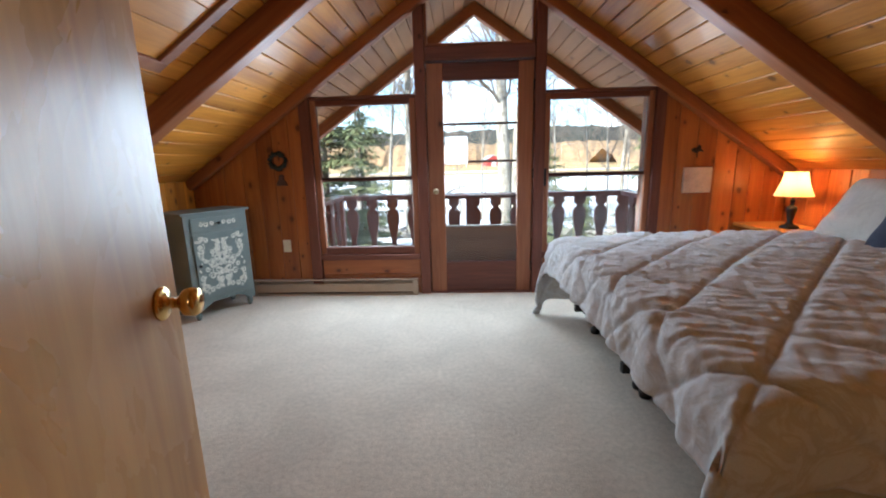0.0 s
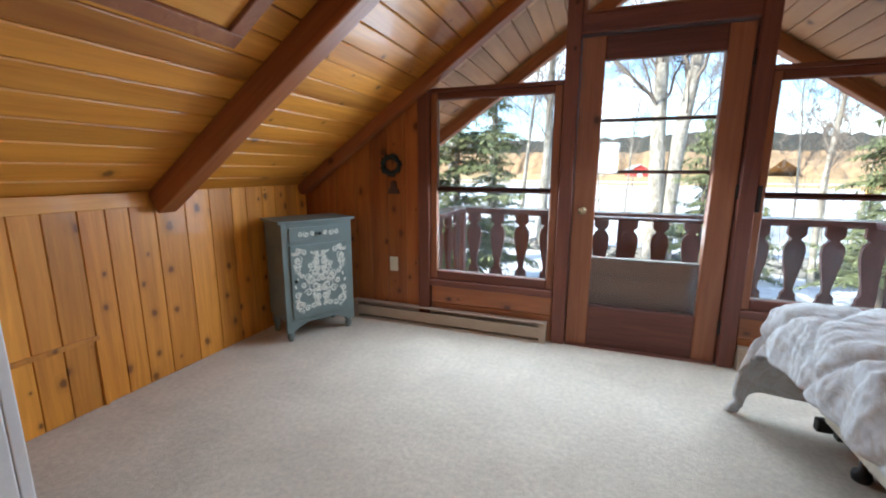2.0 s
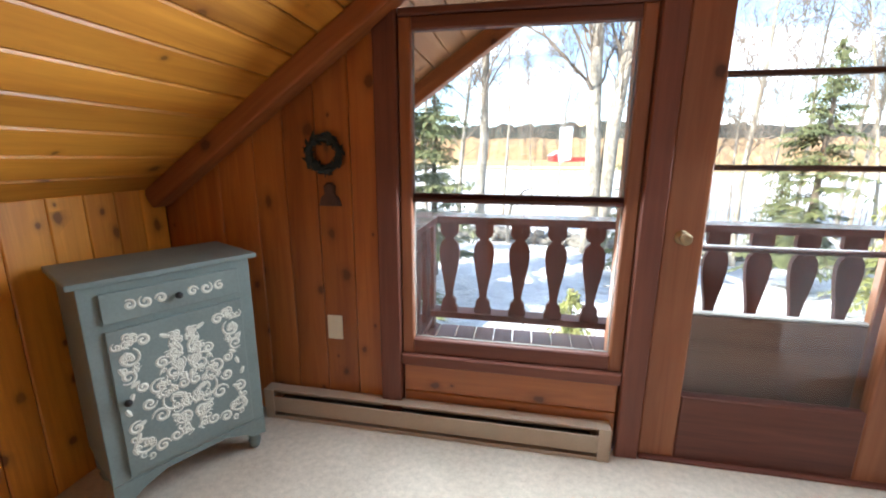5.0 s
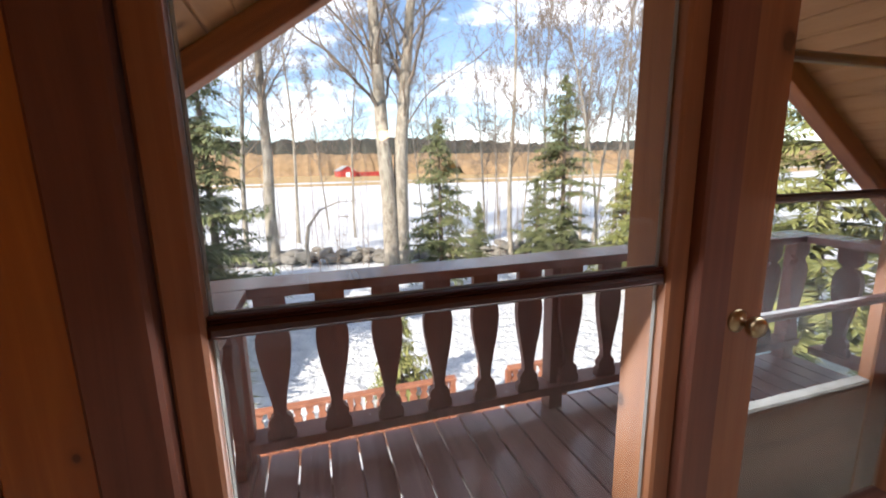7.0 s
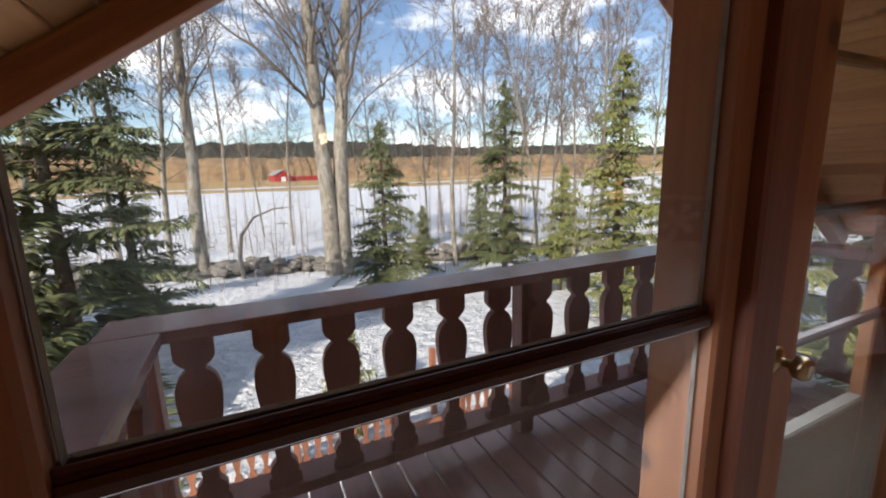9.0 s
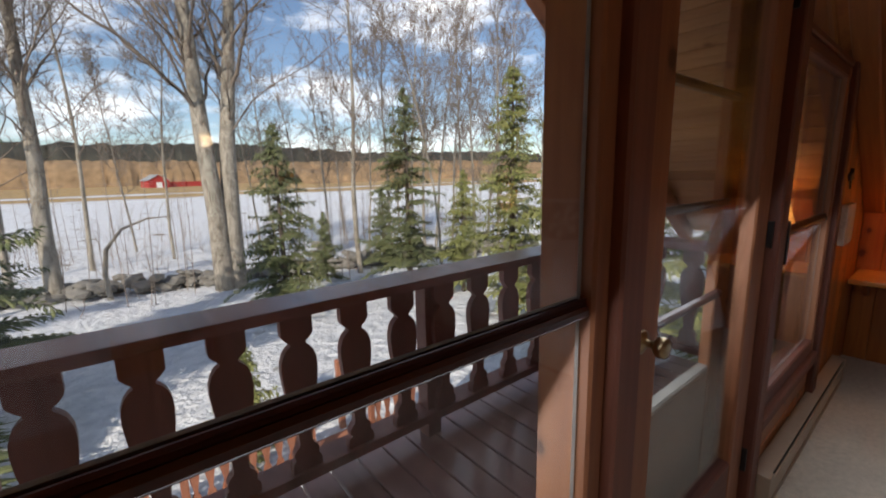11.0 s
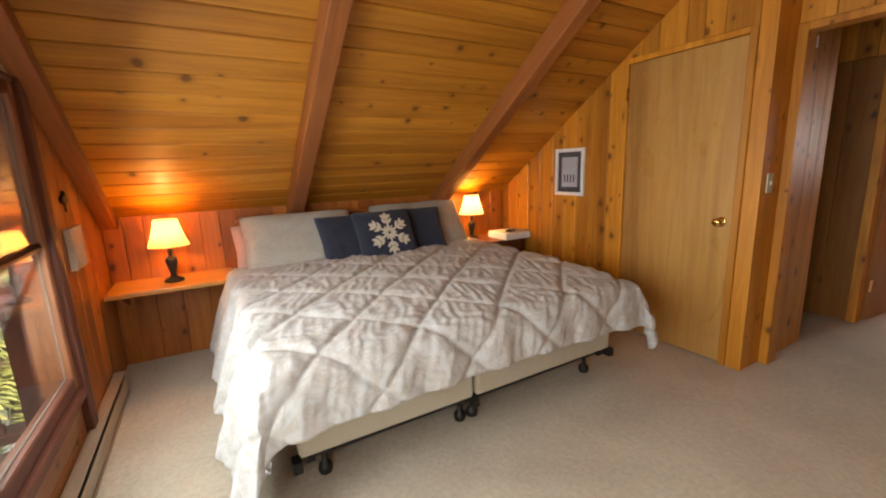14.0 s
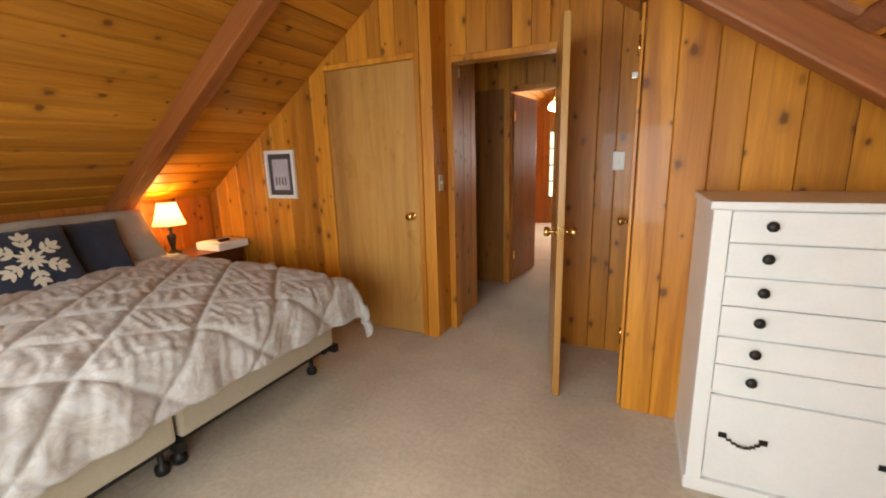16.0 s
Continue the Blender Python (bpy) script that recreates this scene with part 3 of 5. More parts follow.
# entry wall with the doorway (1.09 to 1.85)
EW = DOOR_WALL
w = backing("wall_entry_west", rect(0.60, 1.03, 0, 2.9), south_frame(EW), 0.08, "knotty pine wall beside the entry")
panel(w, 0.60, 1.03, 0, 2.9, south_frame(EW), PINE, True, seed=31)
w = backing("wall_entry_top", under_roof(rect(1.03, 1.99, 2.09, 3), -0.02), south_frame(EW), 0.08, "knotty pine over the doorway")
panel(w, 1.03, 1.905, 2.10, 3, south_frame(EW), PINE, True, seed=32)
w = backing("wall_entry_east", rect(1.90, 1.995, 0, 2.9), south_frame(EW), 0.06, "pine return beside the doorway")
for a in (rect(1.03, 1.085, 0, 2.10), rect(1.85, 1.903, 0, 2.10), rect(1.085, 1.85, 2.055, 2.10)):
    bm = bmesh.new()
    add_prism(bm, a, lambda u, v, d: (u, EW + 0.014 - d, v), 0.12, 0.004)
    structure(obj("doorway_trim", bm, PINE), "pine jamb of the doorway")

# open bedroom door
HX, HY, FX, FY = 1.085, EW + 0.02, 0.925, 2.71
ang = math.atan2(FY - HY, FX - HX)
leafm = pose(HX, HY, 0, 0, 0, math.degrees(ang))
bed_door = structure(new("door_3"), "open veneered bedroom door with brass knobs")
bed_door.matrix_basis = leafm
L = math.hypot(FX - HX, FY - HY)
box("leaf", (0, -0.018, 0.015), (L, 0.018, 2.045), VENEER, bed_door, 0.003)
knob_set(bed_door, Matrix.Translation((L - 0.065, -0.018, 0.965)) @ Matrix.Rotation(math.pi / 2, 4, "X"), both=True)
box("latch_plate", (L - 0.001, -0.012, 0.93), (L + 0.002, 0.012, 1.0), BRASS, bed_door, 0.0005)

# west closet: side wall with a flush door, and the front wall
w = backing("wall_recess_west", rect(EW - 0.02, BACK_W - 0.002, 0, 2.18), west_frame(0.598), 0.07, "pine side wall of the entry recess")
panel(w, EW, BACK_W - 0.75 + 0.06, 0, 2.15, west_frame(0.598), PINE, seed=41)
closet2 = structure(new("door_4"), "closed pine side closet door")
for k in range(4):
    w4 = (BACK_W - EW - 0.08) / 4
    box("plank", (0.586, EW + 0.06 + k * w4 + 0.001, 0.012), (0.602, EW + 0.06 + (k + 1) * w4 - 0.001, 2.04), PINE, closet2, 0.003)
knob_set(closet2, Matrix.Translation((0.602, EW + 0.12, 0.95)) @ Matrix.Rotation(math.pi / 2, 4, "Y"))
for z in (0.42, 1.86):
    lathe("hinge", [(0.006, -0.045), (0.006, 0.045)], BRASS, closet2, (0.604, BACK_W - 0.018, z), 10)
box("hook", (0.598, BACK_W - 0.05, 1.72), (0.63, BACK_W - 0.02, 1.75), STEEL, closet2, 0.006)
w = backing("wall_back_west", under_roof(rect(WEST - 0.1, 0.58, 0, 3), -0.02), south_frame(BACK_W), 0.07, "knotty pine closet front wall")
panel(w, WEST, 0.58, 0, 3, south_frame(BACK_W), PINE, True, seed=42, width=(0.12, 0.2))
w = backing("wall_recess_top", under_roof(rect(0.58, 0.62, 2.15, 3), -0.02), south_frame(BACK_W), 0.7, "pine above the side closet")

# hallway and the room across it
w = backing("wall_hall_east", rect(1.35, 1.86, 0, 2.9), east_frame(1.90), 0.06, "narrow pine wall in the hall")
panel(w, 1.35, 1.86, 0, 2.9, east_frame(1.90), PINE, seed=51)
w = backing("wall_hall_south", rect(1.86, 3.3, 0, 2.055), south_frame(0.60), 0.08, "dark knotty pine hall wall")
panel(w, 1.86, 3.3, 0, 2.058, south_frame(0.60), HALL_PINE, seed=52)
w = backing("wall_hall_top", under_roof(rect(0.3, 3.3, 2.06, 3), -0.02), south_frame(0.60), 0.08, "knotty pine over the hall doorway")
panel(w, 0.3, 3.3, 2.06, 3, south_frame(0.60), PINE, True, seed=53)
w = backing("wall_hall_far", rect(0.0, 1.08, 0, 2.055), south_frame(0.60), 0.08, "knotty pine hall wall")
w = backing("wall_hall_end", rect(-4.0, 1.95, 0, 2.9), east_frame(3.3), 0.06, "end wall of the hall")
w = backing("wall_hall_west", rect(-4.0, 1.9, 0, 2.9), west_frame(0.3), 0.06, "west wall of the hall")
for a in (rect(1.80, 1.86, 0, 2.08), rect(1.08, 1.80, 2.03, 2.08)):
    bm = bmesh.new()
    add_prism(bm, a, lambda u, v, d: (u, 0.615 - d, v), 0.11, 0.004)
    structure(obj("hall_trim", bm, PINE), "pine casing of the far doorway")
far_door = structure(new("door_5"), "open pine door across the hall")
far_door.matrix_basis = pose(1.795, 0.50, 0, 0, 0, -97)
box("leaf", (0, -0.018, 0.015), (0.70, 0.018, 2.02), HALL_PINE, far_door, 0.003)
for z in (0.3, 1.8):
    box("hinge", (-0.01, -0.024, z - 0.05), (0.03, -0.016, z + 0.05), BRASS, far_door, 0.002)
w = backing("wall_south", rect(-0.5, 3.6, 0, 3), south_frame(-3.9), 0.1, "red pine gable of the far room")
panel(w, 0.3, 2.06, 0, 2.9, south_frame(-3.9), PINE_RED, seed=54)
panel(w, 2.24, 3.3, 0, 2.9, south_frame(-3.9), PINE_RED, seed=55)
far_win = structure(new("window_4"), "bright narrow window of the far room")
DAY = glow("daylight_pane", (0.72, 0.92, 0.74), 0.4)
box("pane", (2.08, -3.915, 0.55), (2.22, -3.90, 1.88), DAY, far_win, 0)
for z in (0.55, 0.88, 1.21, 1.54, 1.88):
    box("muntin", (2.07, -3.899, z - 0.014), (2.23, -3.875, z + 0.014), FRAME_X, far_win, 0.002)
globe = thing("ceiling_lamp", (1.86, -2.2, 2.12), "glowing frosted glass ceiling lamp in the far room", "lamp")
lathe("shade", [(0.03, 0.12), (0.07, 0.09), (0.10, 0.03), (0.075, -0.01), (0.02, -0.03)], glow("lamp_glass", (1, 0.85, 0.6), 2), globe)
far_light = bpy.data.lights.new("far_lamp_light", "POINT")
far_light.energy, far_light.color, far_light.shadow_soft_size = 9, (1.0, 0.72, 0.42), 0.12
fl = new("far_lamp_light", far_light)
fl.parent, fl.location = globe, (0, 0, -0.10)
window_light("far_window_light", look((1.4, -3.85, 1.4), (1.4, 0, 0.6)), 0.9, 1.2, 30)
lathe("stem", [(0.012, 0.11), (0.012, 0.66)], BRASS, globe, seg=10)
box("sensor", (1.86, 1.79, 1.98), (1.90, 1.85, 2.05), PLASTIC_W, None, 0.01)
tagged(bpy.data.objects["sensor"], "small white alarm sensor in the doorway", "sensor")

# ---- bed ----
BX0, BX1, BY0, BY1 = 2.36, 4.30, 2.90, 4.85
bed = thing("bed", (0, 0, 0), "king bed with two cream box springs and a quilted duvet", "bed")
mid = (BY0 + BY1) / 2 + 0.08
for a, b in ((BY0, mid - 0.01), (mid + 0.01, BY1)):
    box("box_spring", (BX0, a, 0.17), (BX1, b, 0.36), BOX_SPRING, bed, 0.02)
box("mattress", (BX0 + 0.01, BY0 + 0.01, 0.362), (BX1, BY1 - 0.01, 0.60), BOX_SPRING, bed, 0.05)
for x in (BX0 + 0.10, BX1 - 0.15):
    for y in (BY0 + 0.12, mid - 0.04, mid + 0.04, BY1 - 0.12):
        lathe("leg", [(0.03, 0.0), (0.034, 0.02), (0.03, 0.04), (0.014, 0.05), (0.014, 0.13)], BLACK, bed, (x, y, 0), 12)
for y in (BY0 + 0.05, mid, BY1 - 0.05):
    box("frame_rail", (BX0 + 0.03, y - 0.02, 0.12), (BX1 - 0.05, y + 0.02, 0.168), BLACK, bed, 0.003)
box("frame_rail", (BX0 + 0.05, BY0 + 0.05, 0.125), (BX0 + 0.09, BY1 - 0.05, 0.166), BLACK, bed, 0.003)
for y in (BY0 - 0.01, mid, BY1 + 0.01):
    box("bracket", (BX0 - 0.015, y - 0.018, 0.115), (BX0 + 0.05, y + 0.022, 0.17), BLACK, bed, 0.006)


def duvet():
    """A quilted sheet laid over the mattress: flat arc lengths run over the edges and hang down, sagging more at the corners."""
    bm = bmesh.new()
    nx, ny = 190, 270
    top = 0.665
    x_in, x_out = BX1 - 0.28, BX0 - 0.06
    y_lo, y_hi = BY0 + 0.05, BY1 + 0.03
    hang_x, hang_lo, hang_hi = 0.30, 0.30, 0.58
    grid = []

    def over(d, out, hang):
        """Arc length past the edge -> (outward, downward)."""
        if d <= 0:
            return 0.0, 0.0
        r = 0.10
        if d < r * 1.57:
            t = d / r
            return r * math.sin(t), r * (1 - math.cos(t))
        return r + out * (d - r * 1.57), r + (d - r * 1.57) * math.sqrt(1 - out * out)
    for i in range(nx + 1):
        row = []
        u = i / nx
        ax = -(x_in - x_out) + u * ((x_in - x_out) + hang_x)
        for j in range(ny + 1):
            v = j / ny
            width = y_hi - y_lo
            ay = -hang_lo + v * (hang_lo + width + hang_hi)
            dx = max(0.0, ax)
            dlo, dhi = max(0.0, -ay), max(0.0, ay - width)
            dy = dlo + dhi
            # quilting diamonds: seams are pressed in
            s1 = (ax + ay) / 0.45
            s2 = (ax - ay) / 0.45
            q = min(abs(s1 - round(s1)), abs(s2 - round(s2)))
            puff = 0.026 * (1 - math.exp(-(q / 0.045)))
            wr = 0.011 * noise.noise((ax * 7 + ay * 3, ay * 34 - ax * 12 + 2.0 * noise.noise((ax * 3, ay * 3, 2)), 0.3)) * min(1.0, 0.35 + q * 4) + 0.007 * noise.noise((ax * 34 + ay * 14, ay * 5 - ax * 5, 3.1)) + 0.005 * noise.noise((ax * 2, ay * 2, 7))
            ox, zx = over(dx, 0.10, hang_x)
            oy, zy = over(dy, 0.30 if dhi else 0.08, 0)
            both = min(dx, dy)
            x = x_out - ox - (0.22 * both if both else 0) if ax > 0 else x_out - ax
            y = (y_lo - oy if dlo else y_hi + oy) if dy else y_lo + ay
            drop = max(zx, zy) + 0.62 * min(zx, zy) if both else zx + zy
            z = top - drop + 0.025 * math.sin(math.pi * min(1, max(0, ay / width)))
            fold = 0.012 * math.sin(ay * 21 + 2 * noise.noise((ay * 3, 0, 5))) * min(1, dx / 0.2) + 0.0
            foldy = 0.030 * math.sin(ax * 15 + 2 * noise.noise((ax * 3, 4, 5))) * min(1, dy / 0.25)
            calm = 1 - 0.85 * min(1, both / 0.12)
            fold, foldy, wr = fold * calm, foldy * calm, wr * calm
            if dx > 0:
                x -= 0.8 * puff + 0.7 * wr + fold + 0.01
            if dy > 0:
                y += (-1 if dlo else 1) * (0.6 * puff + 0.4 * wr + foldy + 0.01)
            if dx <= 0.1 and dy <= 0.1:
                z += puff + wr
            # gentle slump towards the foot
            z -= 0.03 * max(0, 1 + ax / 0.5) if ax <= 0 else 0.03
            row.append(bm.verts.new((x, y, max(z, 0.03 + 0.01 * noise.noise((ax * 9, ay * 9, 1))))))
        grid.append(row)
    for i in range(nx):
        for j in range(ny):
            bm.faces.new((grid[i][j], grid[i + 1][j], grid[i + 1][j + 1], grid[i][j + 1]))
    ob = obj("duvet", bm, DUVET, None, None, True)
    sol = ob.modifiers.new("thickness", "SOLIDIFY")
    sol.thickness, sol.offset = 0.022, -1
    return tagged(ob, "pale grey quilted duvet with tan floral pattern, draped over the bed", "duvet")


duvet()


def pillow(name, w, h, t, m, mat, label, category, corner=0.35):
    """A stuffed pillow lying in its xy plane, plump in the middle and pinched at the corners."""
    bm = bmesh.new()
    n = 26
    for side in (1, -1):
        g = []
        for i in range(n + 1):
            r = []
            for j in range(n + 1):
                u, v = 2 * i / n - 1, 2 * j / n - 1
                f = max(0.0, (1 - u ** 4) * (1 - v ** 4)) ** 0.45
                pin = 1 - 0.07 * (u * u) * (1 - v * v) * 0 - 0.05 * ((1 - abs(u)) * v * v + (1 - abs(v)) * u * u)
                z = side * 0.5 * t * f + 0.012 * noise.noise((u * 3, v * 3, side + w)) * f
                r.append(bm.verts.new((0.5 * w * u * pin, 0.5 * h * v * pin, z)))
            g.append(r)
        for i in range(n):
            for j in range(n):
                bm.faces.new((g[i][j], g[i + 1][j], g[i + 1][j + 1], g[i][j + 1]))
    bmesh.ops.remove_doubles(bm, verts=bm.verts, dist=0.0005)
    return tagged(obj(name, bm, mat, None, m, True), label, category)


def stand_up(x, y, z, lean, turn=0):
    """A pose for a pillow that stands on its long edge, its face towards the foot of the bed, leaning back by lean degrees."""
    return pose(x, y, z) @ pose(0, 0, 0, 0, 0, -90 + turn) @ pose(0, 0, 0, 90 - lean, 0, 0)


pillow("sheet_pillow", 0.72, 0.46, 0.16, stand_up(4.20, 4.55, 0.77, 34), PINK, "pale pink pillow behind the sham", "pillow")
pillow("sham", 0.86, 0.50, 0.20, stand_up(4.06, 4.42, 0.83, 34), PILLOW, "grey striped pillow sham propped at the bed's head", "pillow", "shams on the bed")
pillow("sham", 0.90, 0.50, 0.20, stand_up(4.09, 3.36, 0.84, 36), PILLOW, "grey striped pillow sham propped at the bed's head", "pillow", "shams on the bed")
pillow("cushion", 0.46, 0.44, 0.14, stand_up(3.90, 4.10, 0.82, 32, 6), NAVY, "plain navy cushion leaning on the shams", "cushion")
pillow("cushion", 0.46, 0.44, 0.14, stand_up(3.93, 3.46, 0.83, 34, -8), NAVY, "plain navy cushion leaning on the shams", "cushion")
cm = stand_up(3.80, 3.82, 0.83, 30, 2)
flake_cushion = pillow("snowflake_cushion", 0.50, 0.46, 0.15, cm, NAVY, "navy cushion with a cream snowflake applique", "cushion")


def snowflake(parent):
    bm = bmesh.new()

    def petal(cx, cy, a, ln, wd):
        pts = []
        for i in range(12):
            t = 2 * math.pi * i / 12
            px, py = 0.5 * ln * math.cos(t), 0.5 * wd * math.sin(t) * (1 - 0.3 * math.cos(t))
            pts.append((cx + px * math.cos(a) - py * math.sin(a), cy + px * math.sin(a) + py * math.cos(a)))
        f = []
        for z in (0.0, 0.005):
            f.append([])
            for x, y in pts:
                k = max(0.0, (1 - (x / 0.25) ** 4) * (1 - (y / 0.23) ** 4)) ** 0.45
                f[-1].append(bm.verts.new((x, y, 0.075 * k + 0.004 + z)))
        bm.faces.new(f[1])
        for i in range(12):
            bm.faces.new((f[0][i], f[0][(i + 1) % 12], f[1][(i + 1) % 12], f[1][i]))
    for k in range(6):
        a = math.pi / 6 + k * math.pi / 3
        for d, ln, wd in ((0.045, 0.07, 0.022), (0.10, 0.06, 0.020), (0.155, 0.05, 0.03)):
            petal(d * math.cos(a), d * math.sin(a), a, ln, wd)
        for s in (-1, 1):
            for d in (0.075, 0.115):
                b = a + s * 0.75
                petal(d * math.cos(a) + 0.036 * math.cos(b), d * math.sin(a) + 0.036 * math.sin(b), b, 0.052, 0.024)
        petal(0.045 * math.cos(a + 0.52), 0.045 * math.sin(a + 0.52), a + 0.52, 0.04, 0.016)
    return obj("snowflake", bm, SNOWFLAKE, parent)


snowflake(flake_cushion)

# headboard
hb = thing("headboard", (EAST - 0.05, 3.87, 0), "low pine headboard against the knee wall", "headboard")
box("board", (-0.02, -0.95, 0.3), (0.03, 0.98, 0.98), PINE_RED, hb, 0.01)
box("cap", (-0.03, -0.97, 0.981), (0.035, 1.0, 1.01), PINE_RED, hb, 0.006)


# ---- bedside tables and lamps ----
def lamp_shade_material():
    m, n, l, p = material("pleated_lampshade")
    c, v = coords(n, l, (1, 1, 1), False)
    p.inputs["Base Color"].default_value = (0.82, 0.70, 0.50, 1)
    p.inputs["Roughness"].default_value = 0.9
    tr, mx = n.new("ShaderNodeBsdfTranslucent"), n.new("ShaderNodeMixShader")
    tr.inputs["Color"].default_value = (0.90, 0.72, 0.45, 1)
    mx.inputs[0].default_value = 0.6
    l.new(p.outputs[0], mx.inputs[1])
    l.new(tr.outputs[0], mx.inputs[2])
    l.new(mx.outputs[0], n["Material Output"].inputs[0])
    return m


SHADE = lamp_shade_material()


def table_lamp(x, y, z, watts, color):
    t = thing("table_lamp", (x, y, z), "lit table lamp with a pleated cream shade and dark turned base", "lamp", "bedside lamps")
    lathe("base", [(0.062, 0), (0.064, 0.012), (0.05, 0.022), (0.026, 0.032), (0.018, 0.05), (0.022, 0.075), (0.034, 0.13), (0.038, 0.155), (0.03, 0.172), (0.014, 0.18), (0.012, 0.205), (0.02, 0.215), (0.012, 0.23)], BLACK, t)
    lathe("socket", [(0.010, 0.23), (0.010, 0.30), (0.016, 0.31)], BRASS, t, seg=12)
    bm = bmesh.new()
    seg, hs = 64, 5
    rings = []
    for k in range(hs + 1):
        f = k / hs
        r0 = 0.125 * (1 - f) + 0.070 * f - 0.006 * math.sin(math.pi * f)
        rings.append([bm.verts.new(((r0 + 0.0022 * (i % 2)) * math.cos(2 * math.pi * i / seg), (r0 + 0.0022 * (i % 2)) * math.sin(2 * math.pi * i / seg), 0.255 + 0.185 * f)) for i in range(seg)])
    for a, b in zip(rings, rings[1:]):
        for i in range(seg):
            bm.faces.new((a[i], a[(i + 1) % seg], b[(i + 1) % seg], b[i]))
    obj("shade", bm, SHADE, t)
    lathe("bulb", [(0.012, 0.31), (0.026, 0.34), (0.03, 0.365), (0.022, 0.39), (0.004, 0.40)], glow("warm_bulb", (1.0, 0.62, 0.28), 12), t, seg=14).visible_shadow = False
    lamp = bpy.data.lights.new("bulb_light", "POINT")
    lamp.energy, lamp.color, lamp.shadow_soft_size = watts, color, 0.03
    o = new("bulb_light", lamp)
    o.parent, o.location = t, (0, 0, 0.365)


TZ = 0.635
t1 = thing("bedside_shelf", (4.15, 5.31, 0), "orange pine wall shelf beside the bed", "shelf")
box("top", (-0.22, -0.38, TZ - 0.03), (0.205, 0.37, TZ), SHELF_TOP, t1, 0.005)
box("cleat", (0.165, -0.36, TZ - 0.10), (0.205, 0.36, TZ - 0.031), PINE_RED, t1, 0.004)
for y in (-0.33, 0.30):
    bm = bmesh.new()
    add_prism(bm, [(0.164, TZ - 0.031), (-0.12, TZ - 0.031), (-0.12, TZ - 0.05), (0.10, TZ - 0.16), (0.164, TZ - 0.16)], lambda u, v, d: (u, y + d, v), 0.022)
    obj("bracket", bm, PINE_RED, t1)
table_lamp(4.13, 5.31, TZ, 2.0, (1.0, 0.42, 0.11))
t2 = thing("bedside_cabinet", (4.12, 2.55, 0), "dark wood bedside cabinet by the closet wall", "bedside table")
box("body", (-0.22, -0.25, 0.0), (0.20, 0.26, 0.605), WALNUT, t2, 0.004)
box("top", (-0.24, -0.27, 0.606), (0.20, 0.28, TZ), WALNUT, t2, 0.006)
table_lamp(4.17, 2.74, TZ, 2.6, (1.0, 0.62, 0.27))
tray = thing("white_tray", (3.98, 2.42, TZ), "white painted box tray beside the lamp", "tray")
box("body", (-0.13, -0.18, 0), (0.17, 0.13, 0.065), WHITE, tray, 0.005)
ph = box("remote", (3.94, 2.36, TZ + 0.066), (3.98, 2.46, TZ + 0.085), BLACK, None, 0.006)
tagged(ph, "small black remote on the white tray", "remote")

# ---- picture, switches, sockets ----
pic = thing("picture_frame", (3.38, BACK_E, 1.28), "white framed photograph on the closet wall", "picture")
for a, b in (((-0.165, 0.002, -0.205), (-0.135, 0.024, 0.205)), ((0.135, 0.002, -0.205), (0.165, 0.024, 0.205)), ((-0.134, 0.002, 0.175), (0.134, 0.024, 0.205)), ((-0.134, 0.002, -0.205), (0.134, 0.024, -0.175))):
    box("frame", a, b, WHITE, pic, 0.003)
box("mat", (-0.134, 0.003, -0.174), (0.134, 0.010, 0.174), PHOTO_MAT, pic, 0)
box("print", (-0.09, 0.0105, -0.13), (0.09, 0.013, 0.13), PHOTO_SKY, pic, 0)
for x in (-0.05, -0.015, 0.02, 0.055):
    box("print_shape", (x - 0.008, 0.0135, -0.09), (x + 0.008, 0.015, -0.02), PHOTO_MAT, pic, 0.001)


def plate(name, m, mat, label, kind="switch"):
    e = thing(name, m, label, "switch" if kind == "switch" else "socket")
    box("plate", (-0.036, 0.001, -0.058), (0.036, 0.007, 0.058), mat, e, 0.002)
    if kind == "switch":
        box("toggle", (-0.006, 0.007, -0.012), (0.006, 0.018, 0.012), mat, e, 0.002)
    else:
        for z in (-0.022, 0.022):
            box("outlet", (-0.017, 0.007, z - 0.014), (0.017, 0.009, z + 0.014), mat, e, 0.001)


plate("light_switch", pose(0.69, EW, 1.33), PLASTIC_W, "white double light switch beside the entry")
plate("light_switch", pose(1.905, 2.10, 1.20, 0, 0, 90), PLASTIC, "cream light switch on the corner post")
plate("wall_socket", pose(3.62, BACK_E, 0.42), PLASTIC, "cream wall socket on the closet wall", "socket")
plate("wall_socket", pose(-0.127, NORTH, 0.475, 0, 0, 180), PLASTIC, "cream wall socket on the gable wall", "socket")

# ---- baseboard heaters ----


def heater(name, x0, x1):
    h = thing(name, ((x0 + x1) / 2, NORTH - 0.033, 0), "tan enamel electric baseboard heater on the gable wall", "heater", "baseboard heaters")
    w = (x1 - x0) / 2
    box("cover", (-w, -0.035, 0.035), (w, -0.028, 0.115), HEATER, h, 0.002)
    box("top", (-w, -0.03, 0.142), (w, 0.028, 0.150), HEATER, h, 0.002)
    box("back", (-w, 0.02, 0.02), (w, 0.028, 0.1415), HEATER, h, 0)
    box("fins", (-w + 0.05, -0.02, 0.05), (w - 0.05, 0.018, 0.10), BLACK, h, 0)
    box("base", (-w, -0.035, 0.0), (w, 0.02, 0.018), HEATER, h, 0.002)
    for s in (-1, 1):
        box("end_cap", (s * w - 0.025, -0.038, 0), (s * w + 0.025, 0.029, 0.152), HEATER, h, 0.003)


